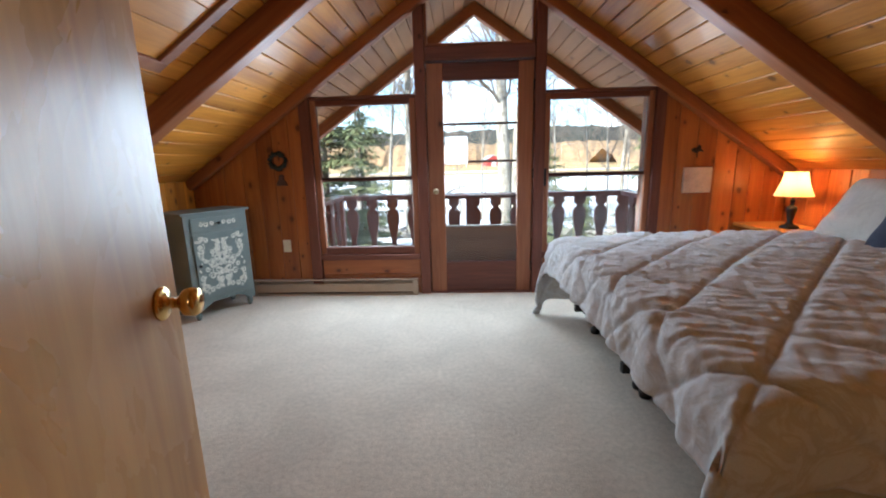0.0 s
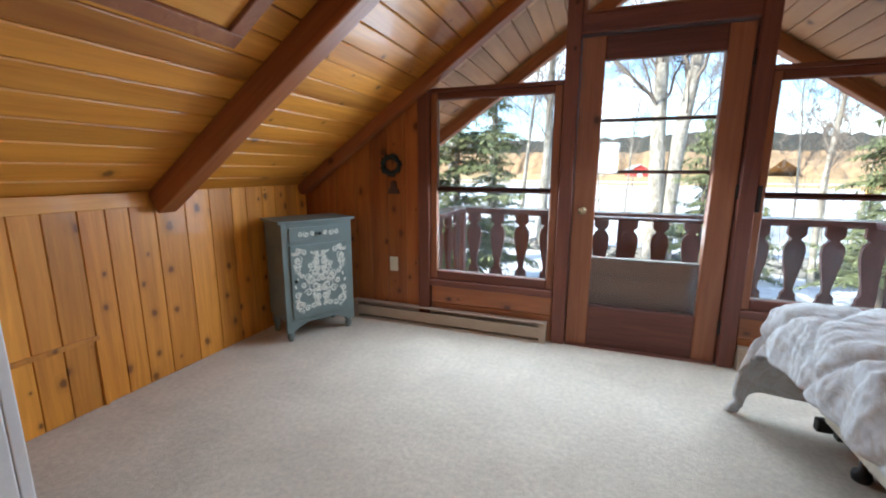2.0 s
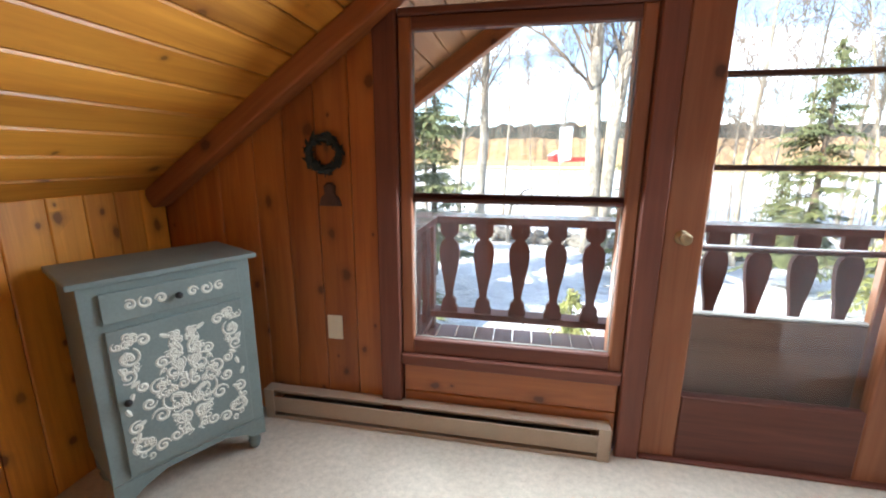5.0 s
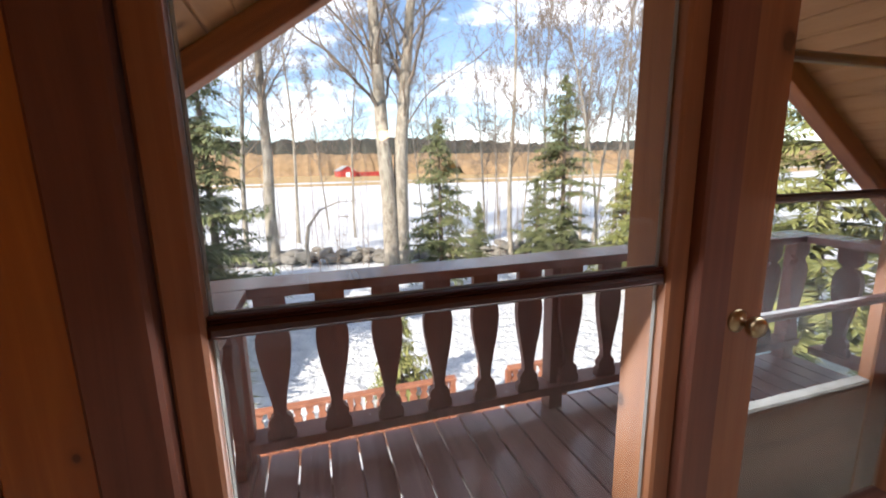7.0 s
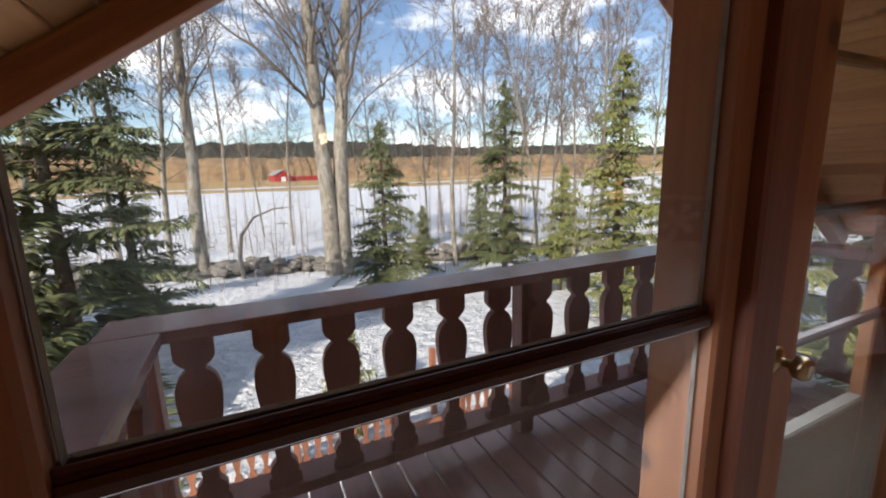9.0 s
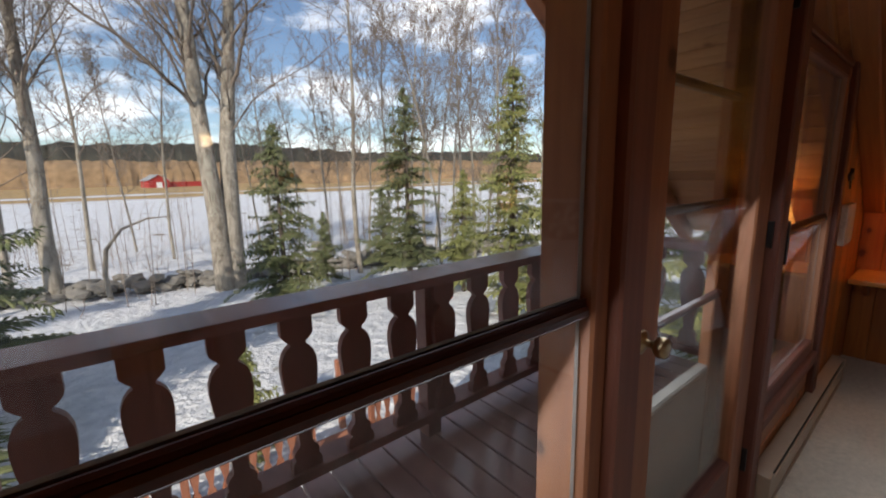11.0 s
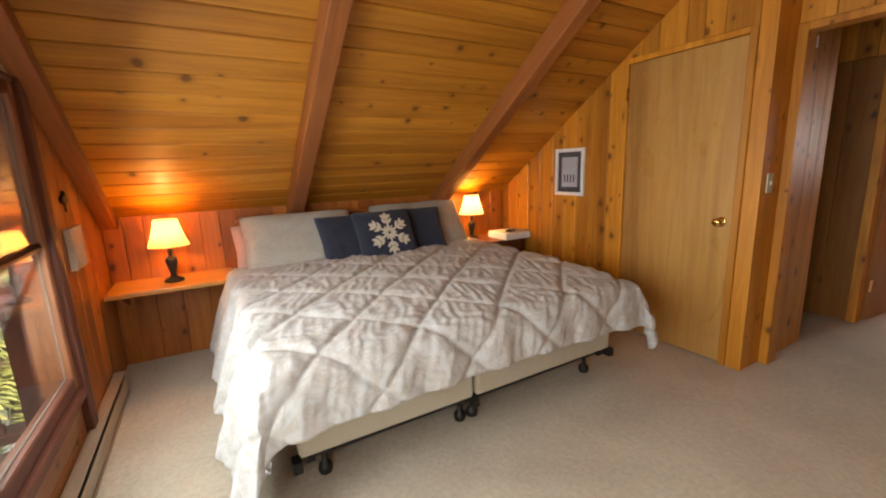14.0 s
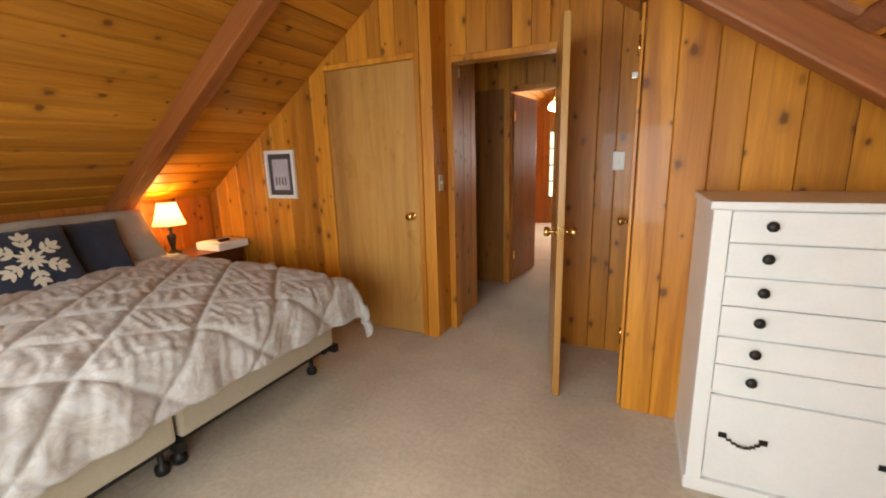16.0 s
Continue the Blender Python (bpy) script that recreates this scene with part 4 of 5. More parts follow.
heater("baseboard_heater", -0.46, 1.08)
heater("baseboard_heater", 2.29, 3.85)

# ---- blue stencilled cabinet ----
# its front runs from (-0.60, 4.98) to (-0.36, 5.43)
ca = math.degrees(math.atan2(0.45, 0.24))
cab = thing("stencilled_cabinet", pose(-0.63, 5.29, 0, 0, 0, ca), "blue-grey painted cabinet with cream scrolled stencils", "cabinet")
CW, CD, CH = 0.265, 0.165, 0.875
box("body", (-CW, -CD, 0.15), (CW, CD, CH - 0.02), BLUE, cab, 0.004)
box("top", (-CW - 0.025, -CD - 0.02, CH - 0.0195), (CW + 0.025, CD + 0.01, CH), BLUE, cab, 0.005)
bm = bmesh.new()
arch = [(-CW, 0.1495)] + [(-CW, 0.07), (-CW + 0.05, 0.075)] + [(-CW + 0.05 + (2 * CW - 0.1) * i / 12, 0.085 + 0.045 * min(1, 4 * min(i, 12 - i) / 12)) for i in range(1, 12)] + [(CW - 0.05, 0.075), (CW, 0.07), (CW, 0.1495)]
add_prism(bm, arch, lambda u, v, d: (u, -CD + d, v), 0.02)
obj("apron", bm, BLUE, cab)
for sx in (-1, 1):
    for sy in (-1, 1):
        lathe("foot", [(0.012, 0), (0.02, 0.012), (0.026, 0.04), (0.018, 0.055), (0.028, 0.066), (0.03, 0.0945), (0.03, 0.149)], BLUE, cab, (sx * (CW - 0.035), sy * (CD - 0.035), 0), 14)
box("drawer", (-CW + 0.05, -CD - 0.012, 0.725), (CW - 0.05, -CD - 0.001, 0.825), BLUE, cab, 0.003)
box("door", (-CW + 0.05, -CD - 0.012, 0.17), (CW - 0.05, -CD - 0.001, 0.70), BLUE, cab, 0.003)
for x, z in ((0, 0.775), (-CW + 0.075, 0.45)):
    bm = bmesh.new()
    add_lathe(bm, [(0.006, 0), (0.006, 0.01), (0.013, 0.018), (0.010, 0.026), (0.002, 0.028)], 12, Matrix.Translation((x, -CD - 0.012, z)) @ Matrix.Rotation(math.pi / 2, 4, "X"))
    obj("knob", bm, BLACK, cab, smooth=True)


def scrolls(parent):
    """Raised stencil scrolls: spirals and leaves, mirrored about the middle."""
    bm = bmesh.new()
    yf = -CD - 0.0125

    def ribbon(pts, wd):
        last = None
        for i, (x, z) in enumerate(pts):
            a = pts[max(0, i - 1)]
            b = pts[min(len(pts) - 1, i + 1)]
            dx, dz = b[0] - a[0], b[1] - a[1]
            ln = math.hypot(dx, dz) or 1
            k = wd * (0.35 + 0.65 * math.sin(math.pi * (i + 0.5) / len(pts)))
            cur = [bm.verts.new((x - dz / ln * k, yf + 0.0005, z + dx / ln * k)), bm.verts.new((x, yf - 0.002, z)), bm.verts.new((x + dz / ln * k, yf + 0.0005, z - dx / ln * k))]
            if last:
                bm.faces.new((last[0], cur[0], cur[1], last[1]))
                bm.faces.new((last[1], cur[1], cur[2], last[2]))
            last = cur

    def spiral(cx, cz, r, turns, a0, s, wd):
        for mir in (-1, 1):
            ribbon([(mir * (cx + s * r * (1 - 0.85 * i / 22) * math.cos(a0 + turns * 2 * math.pi * i / 22)), cz + r * (1 - 0.85 * i / 22) * math.sin(a0 + turns * 2 * math.pi * i / 22)) for i in range(23)], wd)

    def leaf(cx, cz, ln, a, wd):
        for mir in (-1, 1):
            ribbon([(mir * (cx + ln * (i / 6) * math.cos(a)), cz + ln * (i / 6) * math.sin(a)) for i in range(7)], wd)
    c = 0.44
    for cx, cz, r, a0, s in ((0.045, 0.06, 0.042, 0, 1), (0.05, -0.05, 0.046, 2, -1), (0.035, 0.13, 0.03, 1, 1), (0.03, -0.13, 0.03, 3, -1), (0.095, 0.02, 0.03, 1, -1), (0.10, -0.09, 0.03, 0, 1), (0.02, 0.0, 0.02, 1, 1), (0.165, 0.155, 0.034, 2, 1), (0.175, 0.09, 0.026, 4, -1), (0.165, -0.17, 0.036, 3, 1), (0.175, -0.10, 0.024, 1, -1), (0.12, 0.205, 0.022, 0, 1), (0.11, -0.205, 0.024, 0, -1), (0.065, -0.19, 0.022, 2, 1), (0.02, 0.085, 0.018, 2, 1), (0.075, 0.105, 0.02, 1, -1), (0.02, -0.075, 0.02, 2, 1), (0.13, -0.03, 0.022, 3, 1), (0.14, 0.04, 0.018, 2, -1)):
        spiral(cx, c + cz, r, 1.4, a0, s, 0.0065)
    for i in range(16):
        leaf(0.008 + 0.011 * (i % 4), c - 0.2 + 0.026 * i, 0.035, 0.5 + 0.5 * (i % 3), 0.008)
    for i in range(9):
        leaf(0.185 - 0.006 * (i % 3), c - 0.2 + 0.05 * i, 0.03, 1.2 + 0.7 * (i % 3), 0.008)
    rs = random.Random(12)
    for i in range(46):
        dz = rs.uniform(-0.2, 0.2)
        spiral(rs.uniform(0.012, 0.125 * (1 - abs(dz) / 0.27)), c + dz, rs.uniform(0.009, 0.019), 1.2, rs.uniform(0, 6), rs.choice((-1, 1)), 0.0042)
    for i in range(24):
        spiral(rs.uniform(0.14, 0.195), c + rs.choice((-1, 1)) * rs.uniform(0.10, 0.235), rs.uniform(0.009, 0.016), 1.2, rs.uniform(0, 6), rs.choice((-1, 1)), 0.0042)
    for cx, r, a0, s in ((0.05, 0.018, 0, 1), (0.095, 0.022, 2, -1), (0.14, 0.018, 1, 1)):
        spiral(cx, 0.775, r, 1.3, a0, s, 0.006)
    return tagged(obj("stencil", bm, STENCIL, parent), "cream scrolled stencil", kind="stuff")


scrolls(cab)

# ---- white dresser ----
dr = thing("dresser", (-0.092, 2.70, 0), "white painted tall dresser with black knobs", "dresser")
DW, DD, DH = 0.41, 0.48, 1.195
box("body", (-DW, 0.0, 0.06), (DW, DD - 0.02, DH - 0.03), WHITE, dr, 0.004)
box("top", (-DW - 0.012, 0.0, DH - 0.0295), (DW + 0.012, DD + 0.012, DH), WHITE, dr, 0.006)
box("base", (-DW - 0.006, 0.0, 0), (DW + 0.006, DD, 0.0595), WHITE, dr, 0.006)
for s in (-1, 1):
    box("stile", (s * DW - 0.055 * (s > 0), DD - 0.0195, 0.06), (s * DW + 0.055 * (s < 0), DD + 0.004, DH - 0.031), WHITE, dr, 0.003)
zs = [(0.085, 0.445), (0.462, 0.685), (0.698, 0.92), (0.933, 1.16)]
for k, (a, b) in enumerate(zs):
    if k == 0:
        box("drawer", (-DW + 0.058, DD - 0.019, a), (DW - 0.058, DD, b), WHITE, dr, 0.006)
        for x in (-0.235, 0.235):
            bm = bmesh.new()
            for i in range(9):
                t = i / 8
                add_box(bm, (x - 0.06 + 0.12 * t - 0.008, DD + 0.004 + 0.022 * math.sin(math.pi * t), 0.28 - 0.02 * math.sin(math.pi * t) - 0.004), (x - 0.06 + 0.12 * t + 0.009, DD + 0.010 + 0.022 * math.sin(math.pi * t), 0.28 - 0.02 * math.sin(math.pi * t) + 0.004))
            for s in (-1, 1):
                add_box(bm, (x + s * 0.065 - 0.014, DD, 0.27), (x + s * 0.065 + 0.014, DD + 0.005, 0.292), 0.002)
            obj("handle", bm, BLACK, dr)
    else:
        h = (b - a) / 2
        for z0 in (a, a + h + 0.002):
            box("drawer", (-DW + 0.058, DD - 0.019, z0), (DW - 0.058, DD - 0.002, z0 + h - 0.002), WHITE, dr, 0.005)
            for x in (-0.235, 0.235):
                bm = bmesh.new()
                add_lathe(bm, [(0.008, 0), (0.008, 0.008), (0.019, 0.016), (0.017, 0.024), (0.004, 0.027)], 14, Matrix.Translation((x, DD - 0.002, z0 + h * 0.55)) @ Matrix.Rotation(-math.pi / 2, 4, "X"))
                obj("knob", bm, BLACK, dr, smooth=True)

# ---- small things on the gable wall ----
wr = thing("wreath", pose(-0.13, NORTH - 0.002, 1.26, 90, 0, 0), "small dark dried-leaf wreath hung on the gable wall", "wreath")
bm = bmesh.new()
r2 = random.Random(5)
for i in range(150):
    a = 2 * math.pi * i / 150
    rr = 0.068 + r2.uniform(-0.02, 0.02)
    m = Matrix.Translation((rr * math.cos(a), rr * math.sin(a), r2.uniform(0.006, 0.03))) @ Euler((r2.uniform(-1, 1), r2.uniform(-1, 1), a + r2.uniform(-1.2, 1.2))).to_matrix().to_4x4()
    vs = [bm.verts.new(m @ Vector(p)) for p in ((0, -0.018, 0), (0.008, 0, 0.003), (0, 0.018, 0), (-0.008, 0, 0.003))]
    bm.faces.new(vs)
add = [(0.068 + 0.013 * math.cos(t), 0.015 + 0.013 * math.sin(t)) for t in [2 * math.pi * i / 8 for i in range(8)]]
rings = [[bm.verts.new((r * math.cos(2 * math.pi * i / 28), r * math.sin(2 * math.pi * i / 28), z)) for r, z in add] for i in range(28)]
for i in range(28):
    for j in range(8):
        bm.faces.new((rings[i][j], rings[(i + 1) % 28][j], rings[(i + 1) % 28][(j + 1) % 8], rings[i][(j + 1) % 8]))
obj("leaves", bm, WREATH, wr)
bell = thing("wall_bell", (-0.115, NORTH - 0.022, 1.04), "small dark iron ornament hung under the wreath", "ornament")
bm = bmesh.new()
add_prism(bm, [(-0.05, 0.0), (0.05, 0.0), (0.042, 0.03), (0.022, 0.05), (0.024, 0.085), (0.008, 0.10), (-0.008, 0.10), (-0.024, 0.085), (-0.022, 0.05), (-0.042, 0.03)], lambda u, v, d: (u, d, v), 0.02, 0.005)
obj("body", bm, IRON, bell)
canvas = thing("canvas", (3.58, NORTH - 0.002, 1.01), "small square canvas print on the gable wall", "picture")
box("canvas_block", (-0.118, -0.03, -0.11), (0.118, 0.0, 0.11), CANVAS, canvas, 0.004)
bird = thing("iron_ornament", (3.565, NORTH - 0.018, 1.25), "small black iron bird ornament over the canvas", "ornament")
bm = bmesh.new()
add_prism(bm, [(-0.05, 0.02), (-0.03, 0.0), (0.0, -0.01), (0.02, 0.005), (0.055, 0.0), (0.03, 0.025), (0.03, 0.05), (0.012, 0.06), (0.0, 0.035), (-0.025, 0.035)], lambda u, v, d: (u, d, v), 0.016, 0.004)
add_prism(bm, [(-0.004, -0.05), (0.004, -0.05), (0.004, -0.008), (-0.004, -0.008)], lambda u, v, d: (u, d + 0.003, v), 0.008)
obj("body", bm, BLACK, bird)

# ---- outdoors: materials ----


def snow_material():
    m, n, l, p = material("old_snow")
    c, v = coords(n, l, (1, 1, 1), False)
    a = tex_noise(n, l, v, 0.35, 6, 0.65, 0.4)
    b = tex_noise(n, l, v, 3.0, 5, 0.6)
    col = ramp(n, l, b, [(0.3, (0.54, 0.57, 0.62)), (0.62, (0.82, 0.83, 0.85))])
    bare = ramp(n, l, a, [(0.61, (0, 0, 0)), (0.68, (1, 1, 1))])
    grass = ramp(n, l, b, [(0.3, (0.10, 0.075, 0.04)), (0.7, (0.27, 0.20, 0.11))])
    # the far field beyond the snow is bare, dry grass
    sep = n.new("ShaderNodeSeparateXYZ")
    l.new(c, sep.inputs[0])
    edge = math_node(n, l, "ADD", sep.outputs[1], math_node(n, l, "MULTIPLY", tex_noise(n, l, v, 0.02, 4), 60))
    far = ramp(n, l, math_node(n, l, "MULTIPLY", edge, 0.0025), [(0.45, (0, 0, 0)), (0.47, (1, 1, 1)), (0.56, (1, 1, 1)), (0.575, (0, 0, 0)), (0.60, (0, 0, 0)), (0.61, (1, 1, 1))])
    f = math_node(n, l, "MAXIMUM", bare, far)
    col = mix(n, l, "MIX", f, col, mix(n, l, "MIX", far, grass, (0.42, 0.28, 0.12)))
    l.new(col, p.inputs["Base Color"])
    p.inputs["Roughness"].default_value = 0.8
    bump(n, l, p, b, 0.9, 0.35)
    return m


def bark_material(name, dark, light):
    m, n, l, p = material(name)
    c, v = coords(n, l, (1, 1, 0.35))
    a = tex_noise(n, l, v, 5, 6, 0.7, 0.6)
    b = tex_noise(n, l, v, 28, 4, 0.6)
    col = ramp(n, l, mix(n, l, "MIX", 0.4, a, b), [(0.36, dark), (0.6, light)])
    l.new(col, p.inputs["Base Color"])
    p.inputs["Roughness"].default_value = 0.95
    bump(n, l, p, mix(n, l, "MIX", 0.5, a, b), 0.8, 0.05)
    return m


def leaf_material(name, dark, light):
    m, n, l, p = material(name)
    isl = n.new("ShaderNodeNewGeometry").outputs["Random Per Island"]
    col = ramp(n, l, isl, [(0.0, dark), (1.0, light)])
    l.new(col, p.inputs["Base Color"])
    p.inputs["Roughness"].default_value = 0.75
    return m


SNOW = snow_material()
BARK = bark_material("grey_bark", (0.09, 0.075, 0.055), (0.46, 0.41, 0.34))
TWIG = bark_material("twig_bark", (0.13, 0.10, 0.08), (0.27, 0.22, 0.18))
FIR_BARK = bark_material("fir_bark", (0.08, 0.06, 0.045), (0.18, 0.14, 0.11))
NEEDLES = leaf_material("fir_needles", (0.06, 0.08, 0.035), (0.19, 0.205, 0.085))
# lit copy of the fir needles: sunlight is put into the yellow-green
NEEDLES_LIT = leaf_material("sunlit_fir_needles", (0.12, 0.145, 0.04), (0.30, 0.30, 0.10))
STONE = plain("field_stone", (0.24, 0.225, 0.20), 0.9, 0, 0.45, 3, 0.6, 20)
BARN_RED = plain("barn_red", (0.42, 0.045, 0.04), 0.8, 0, 0.15)
BARN_ROOF = plain("barn_roof", (0.33, 0.34, 0.35), 0.6, 0.2, 0.15)
FOREST = plain("far_forest", (0.055, 0.055, 0.045), 1.0, 0, 0.6, 0.05, 0.2, 0.6)
SCRUB = plain("bare_scrub", (0.34, 0.22, 0.12), 1.0, 0, 0.5, 0.2, 0.3, 2.0)
GROUND_Z = -3.0

# ---- ground, one sheet to the horizon ----
bm = bmesh.new()
xs = [-1800, -600, -250, -120] + [-60 + 2.0 * i for i in range(76)] + [120, 250, 600, 1800]
ys = [-600, -100] + [-12 + 1.5 * i for i in range(56)] + [80 + 15 * i for i in range(30)] + [600, 1200, 2400]


def ground_z(x, y):
    far = max(0.0, min(1.0, (math.hypot(x - 2, y - 5) - 9) / 14))
    z = GROUND_Z + 0.14 * noise.noise((x * 0.35, y * 0.35, 0)) + 0.07 * noise.noise((x * 1.1, y * 1.1, 4))
    z -= 0.5 * far
    d = math.hypot(x, y)
    return z + max(0.0, (d - 260) / 60) * 0.9


g = [[bm.verts.new((x, y, ground_z(x, y))) for y in ys] for x in xs]
for i in range(len(xs) - 1):
    for j in range(len(ys) - 1):
        bm.faces.new((g[i][j], g[i + 1][j], g[i + 1][j + 1], g[i][j + 1]))
structure(obj("ground", bm, SNOW, smooth=True), "patchy old snow over a field of dry grass")

# far wooded ridge: a long rough crest
rr = random.Random(3)


def crest(name, y, x0, x1, step, base, h, mat, label, seed):
    """A wooded rise: a crest line of uneven tree tops over a rough slope."""
    bm = bmesh.new()
    rows = []
    x = x0
    r = random.Random(seed)
    while x < x1:
        top = base + h * (0.92 + 0.14 * noise.noise((x * 0.004, seed, 0)) + 0.05 * noise.noise((x * 0.05, seed, 3))) + r.uniform(-0.03, 0.05) * h
        dy = r.uniform(-6, 6)
        rows.append([bm.verts.new((x, y - 40, base - 4)), bm.verts.new((x, y - 22 + dy, base + 0.55 * (top - base) + r.uniform(-1, 1))), bm.verts.new((x, y + dy, top)), bm.verts.new((x, y + 60, base - 4))])
        x += step * r.uniform(0.5, 1.4)
    for a, b in zip(rows, rows[1:]):
        for k in range(3):
            bm.faces.new((a[k], b[k], b[k + 1], a[k + 1]))
    return tagged(obj(name, bm, mat, smooth=True), label, "woods", kind="stuff")


crest("far_woods", 620, -900, 1300, 5, -2, 50, FOREST, "dark wooded ridge on the horizon", 1)
crest("brown_woods", 420, -500, 1000, 3, -4, 24, SCRUB, "bare brown scrub woods across the field", 2)
crest("bare_woods", 330, 110, 600, 2.5, -4, 13, SCRUB, "bare brown scrub along the far field", 5)

barn = thing("barn", pose(27, 330, ground_z(27, 330), 0, 0, 10) @ Matrix.Diagonal((1.15, 1.15, 1.15, 1)), "red barn with a grey roof across the field", "barn")
bm = bmesh.new()
add_prism(bm, [(-5, 0), (5, 0), (5, 4.2), (0, 7), (-5, 4.2)], lambda u, v, d: (u, d, v), 16)
obj("walls", bm, BARN_RED, barn)
bm = bmesh.new()
for s in (-1, 1):
    add_prism(bm, [(s * 5.6, 3.9), (0, 7.1), (0, 7.4), (s * 5.6, 4.2)], lambda u, v, d: (u, d - 0.5, v), 17)
obj("roof", bm, BARN_ROOF, barn)
box("door", (-1.4, -0.08, 0), (1.4, -0.01, 3), WHITE, barn, 0.02)
for x in (7, 17):
    box("shed", (x - 1.9, 4, 0), (x + 7.5, 12, 3.2), BARN_RED, barn, 0.05)

# ---- trees ----


def tube(bm, pts, radii, seg):
    rings = []
    for i, (p, r) in enumerate(zip(pts, radii)):
        d = (pts[min(i + 1, len(pts) - 1)] - pts[max(i - 1, 0)]).normalized()
        a = d.orthogonal().normalized()
        b = d.cross(a)
        rings.append([bm.verts.new(p + (a * math.cos(2 * math.pi * k / seg) + b * math.sin(2 * math.pi * k / seg)) * r) for k in range(seg)])
    for ra, rb in zip(rings, rings[1:]):
        for k in range(seg):
            bm.faces.new((ra[k], ra[(k + 1) % seg], rb[(k + 1) % seg], rb[k]))
    bm.faces.new(rings[-1])


def branch(bm_t, bm_b, r, p, d, ln, rad, depth, top_bm, big=True):
    n = 7 if depth < 2 else 4
    pts, radii = [p.copy()], [rad]
    q, v = p.copy(), d.normalized()
    for i in range(n):
        v = (v + Vector((r.uniform(-1, 1), r.uniform(-1, 1), r.uniform(-0.6, 1))) * (0.06 if depth == 0 else 0.32)).normalized()
        q = q + v * (ln / n)
        pts.append(q.copy())
        radii.append(rad * (1 - 0.80 * (i + 1) / n))
    tube(top_bm, pts, radii, 10 if depth == 0 else (5 if depth == 1 else 3))
    if depth >= 3:
        return
    kids = ((40, 16, 8) if big else (26, 11, 6))[depth]
    for k in range(kids):
        f = r.uniform(0.30 if depth == 0 else 0.2, 0.98)
        i = min(n - 1, int(f * n))
        base = pts[i].lerp(pts[i + 1], f * n - i)
        a = r.uniform(0, 2 * math.pi)
        dirn = (pts[i + 1] - pts[i]).normalized()
        o = dirn.orthogonal().normalized()
        o = Matrix.Rotation(a, 3, dirn) @ o
        nd = (dirn * (r.uniform(0.7, 1.5) if depth == 0 else r.uniform(0.35, 0.9)) + o).normalized()
        branch(bm_t, bm_b, r, base, nd + Vector((0, 0, 0.28)), ln * r.uniform(0.16, 0.36) * (1.15 - 0.5 * f if depth == 0 else 1), max(0.020 - 0.004 * depth, radii[i] * (r.uniform(0.13, 0.30) if depth == 0 else r.uniform(0.25, 0.45))), depth + 1, bm_b, big)


def bare_tree(x, y, h, rad, seed, lean=(0, 0), label="tall leafless hardwood with pale mottled bark", stems=1, twigs=True):
    r = random.Random(seed)
    t = thing("bare_tree", (x, y, ground_z(x, y) - 0.2), label, "tree", "leafless trees")
    bt, bb = bmesh.new(), bmesh.new()
    for s in range(stems):
        off = Vector((0.55 * s - 0.25 * (stems > 1), 0.1 * s, 0))
        branch(bt, bb, r, off * rad * 2.2, Vector((lean[0] + (0.10 * (s - 0.5) if stems > 1 else 0), lean[1], 1)), h * (1 - 0.08 * s), rad, 0, bt, rad > 0.2)
    obj("trunk", bt, BARK, t, smooth=True)
    obj("branches", bb, TWIG, t, smooth=True)
    return t


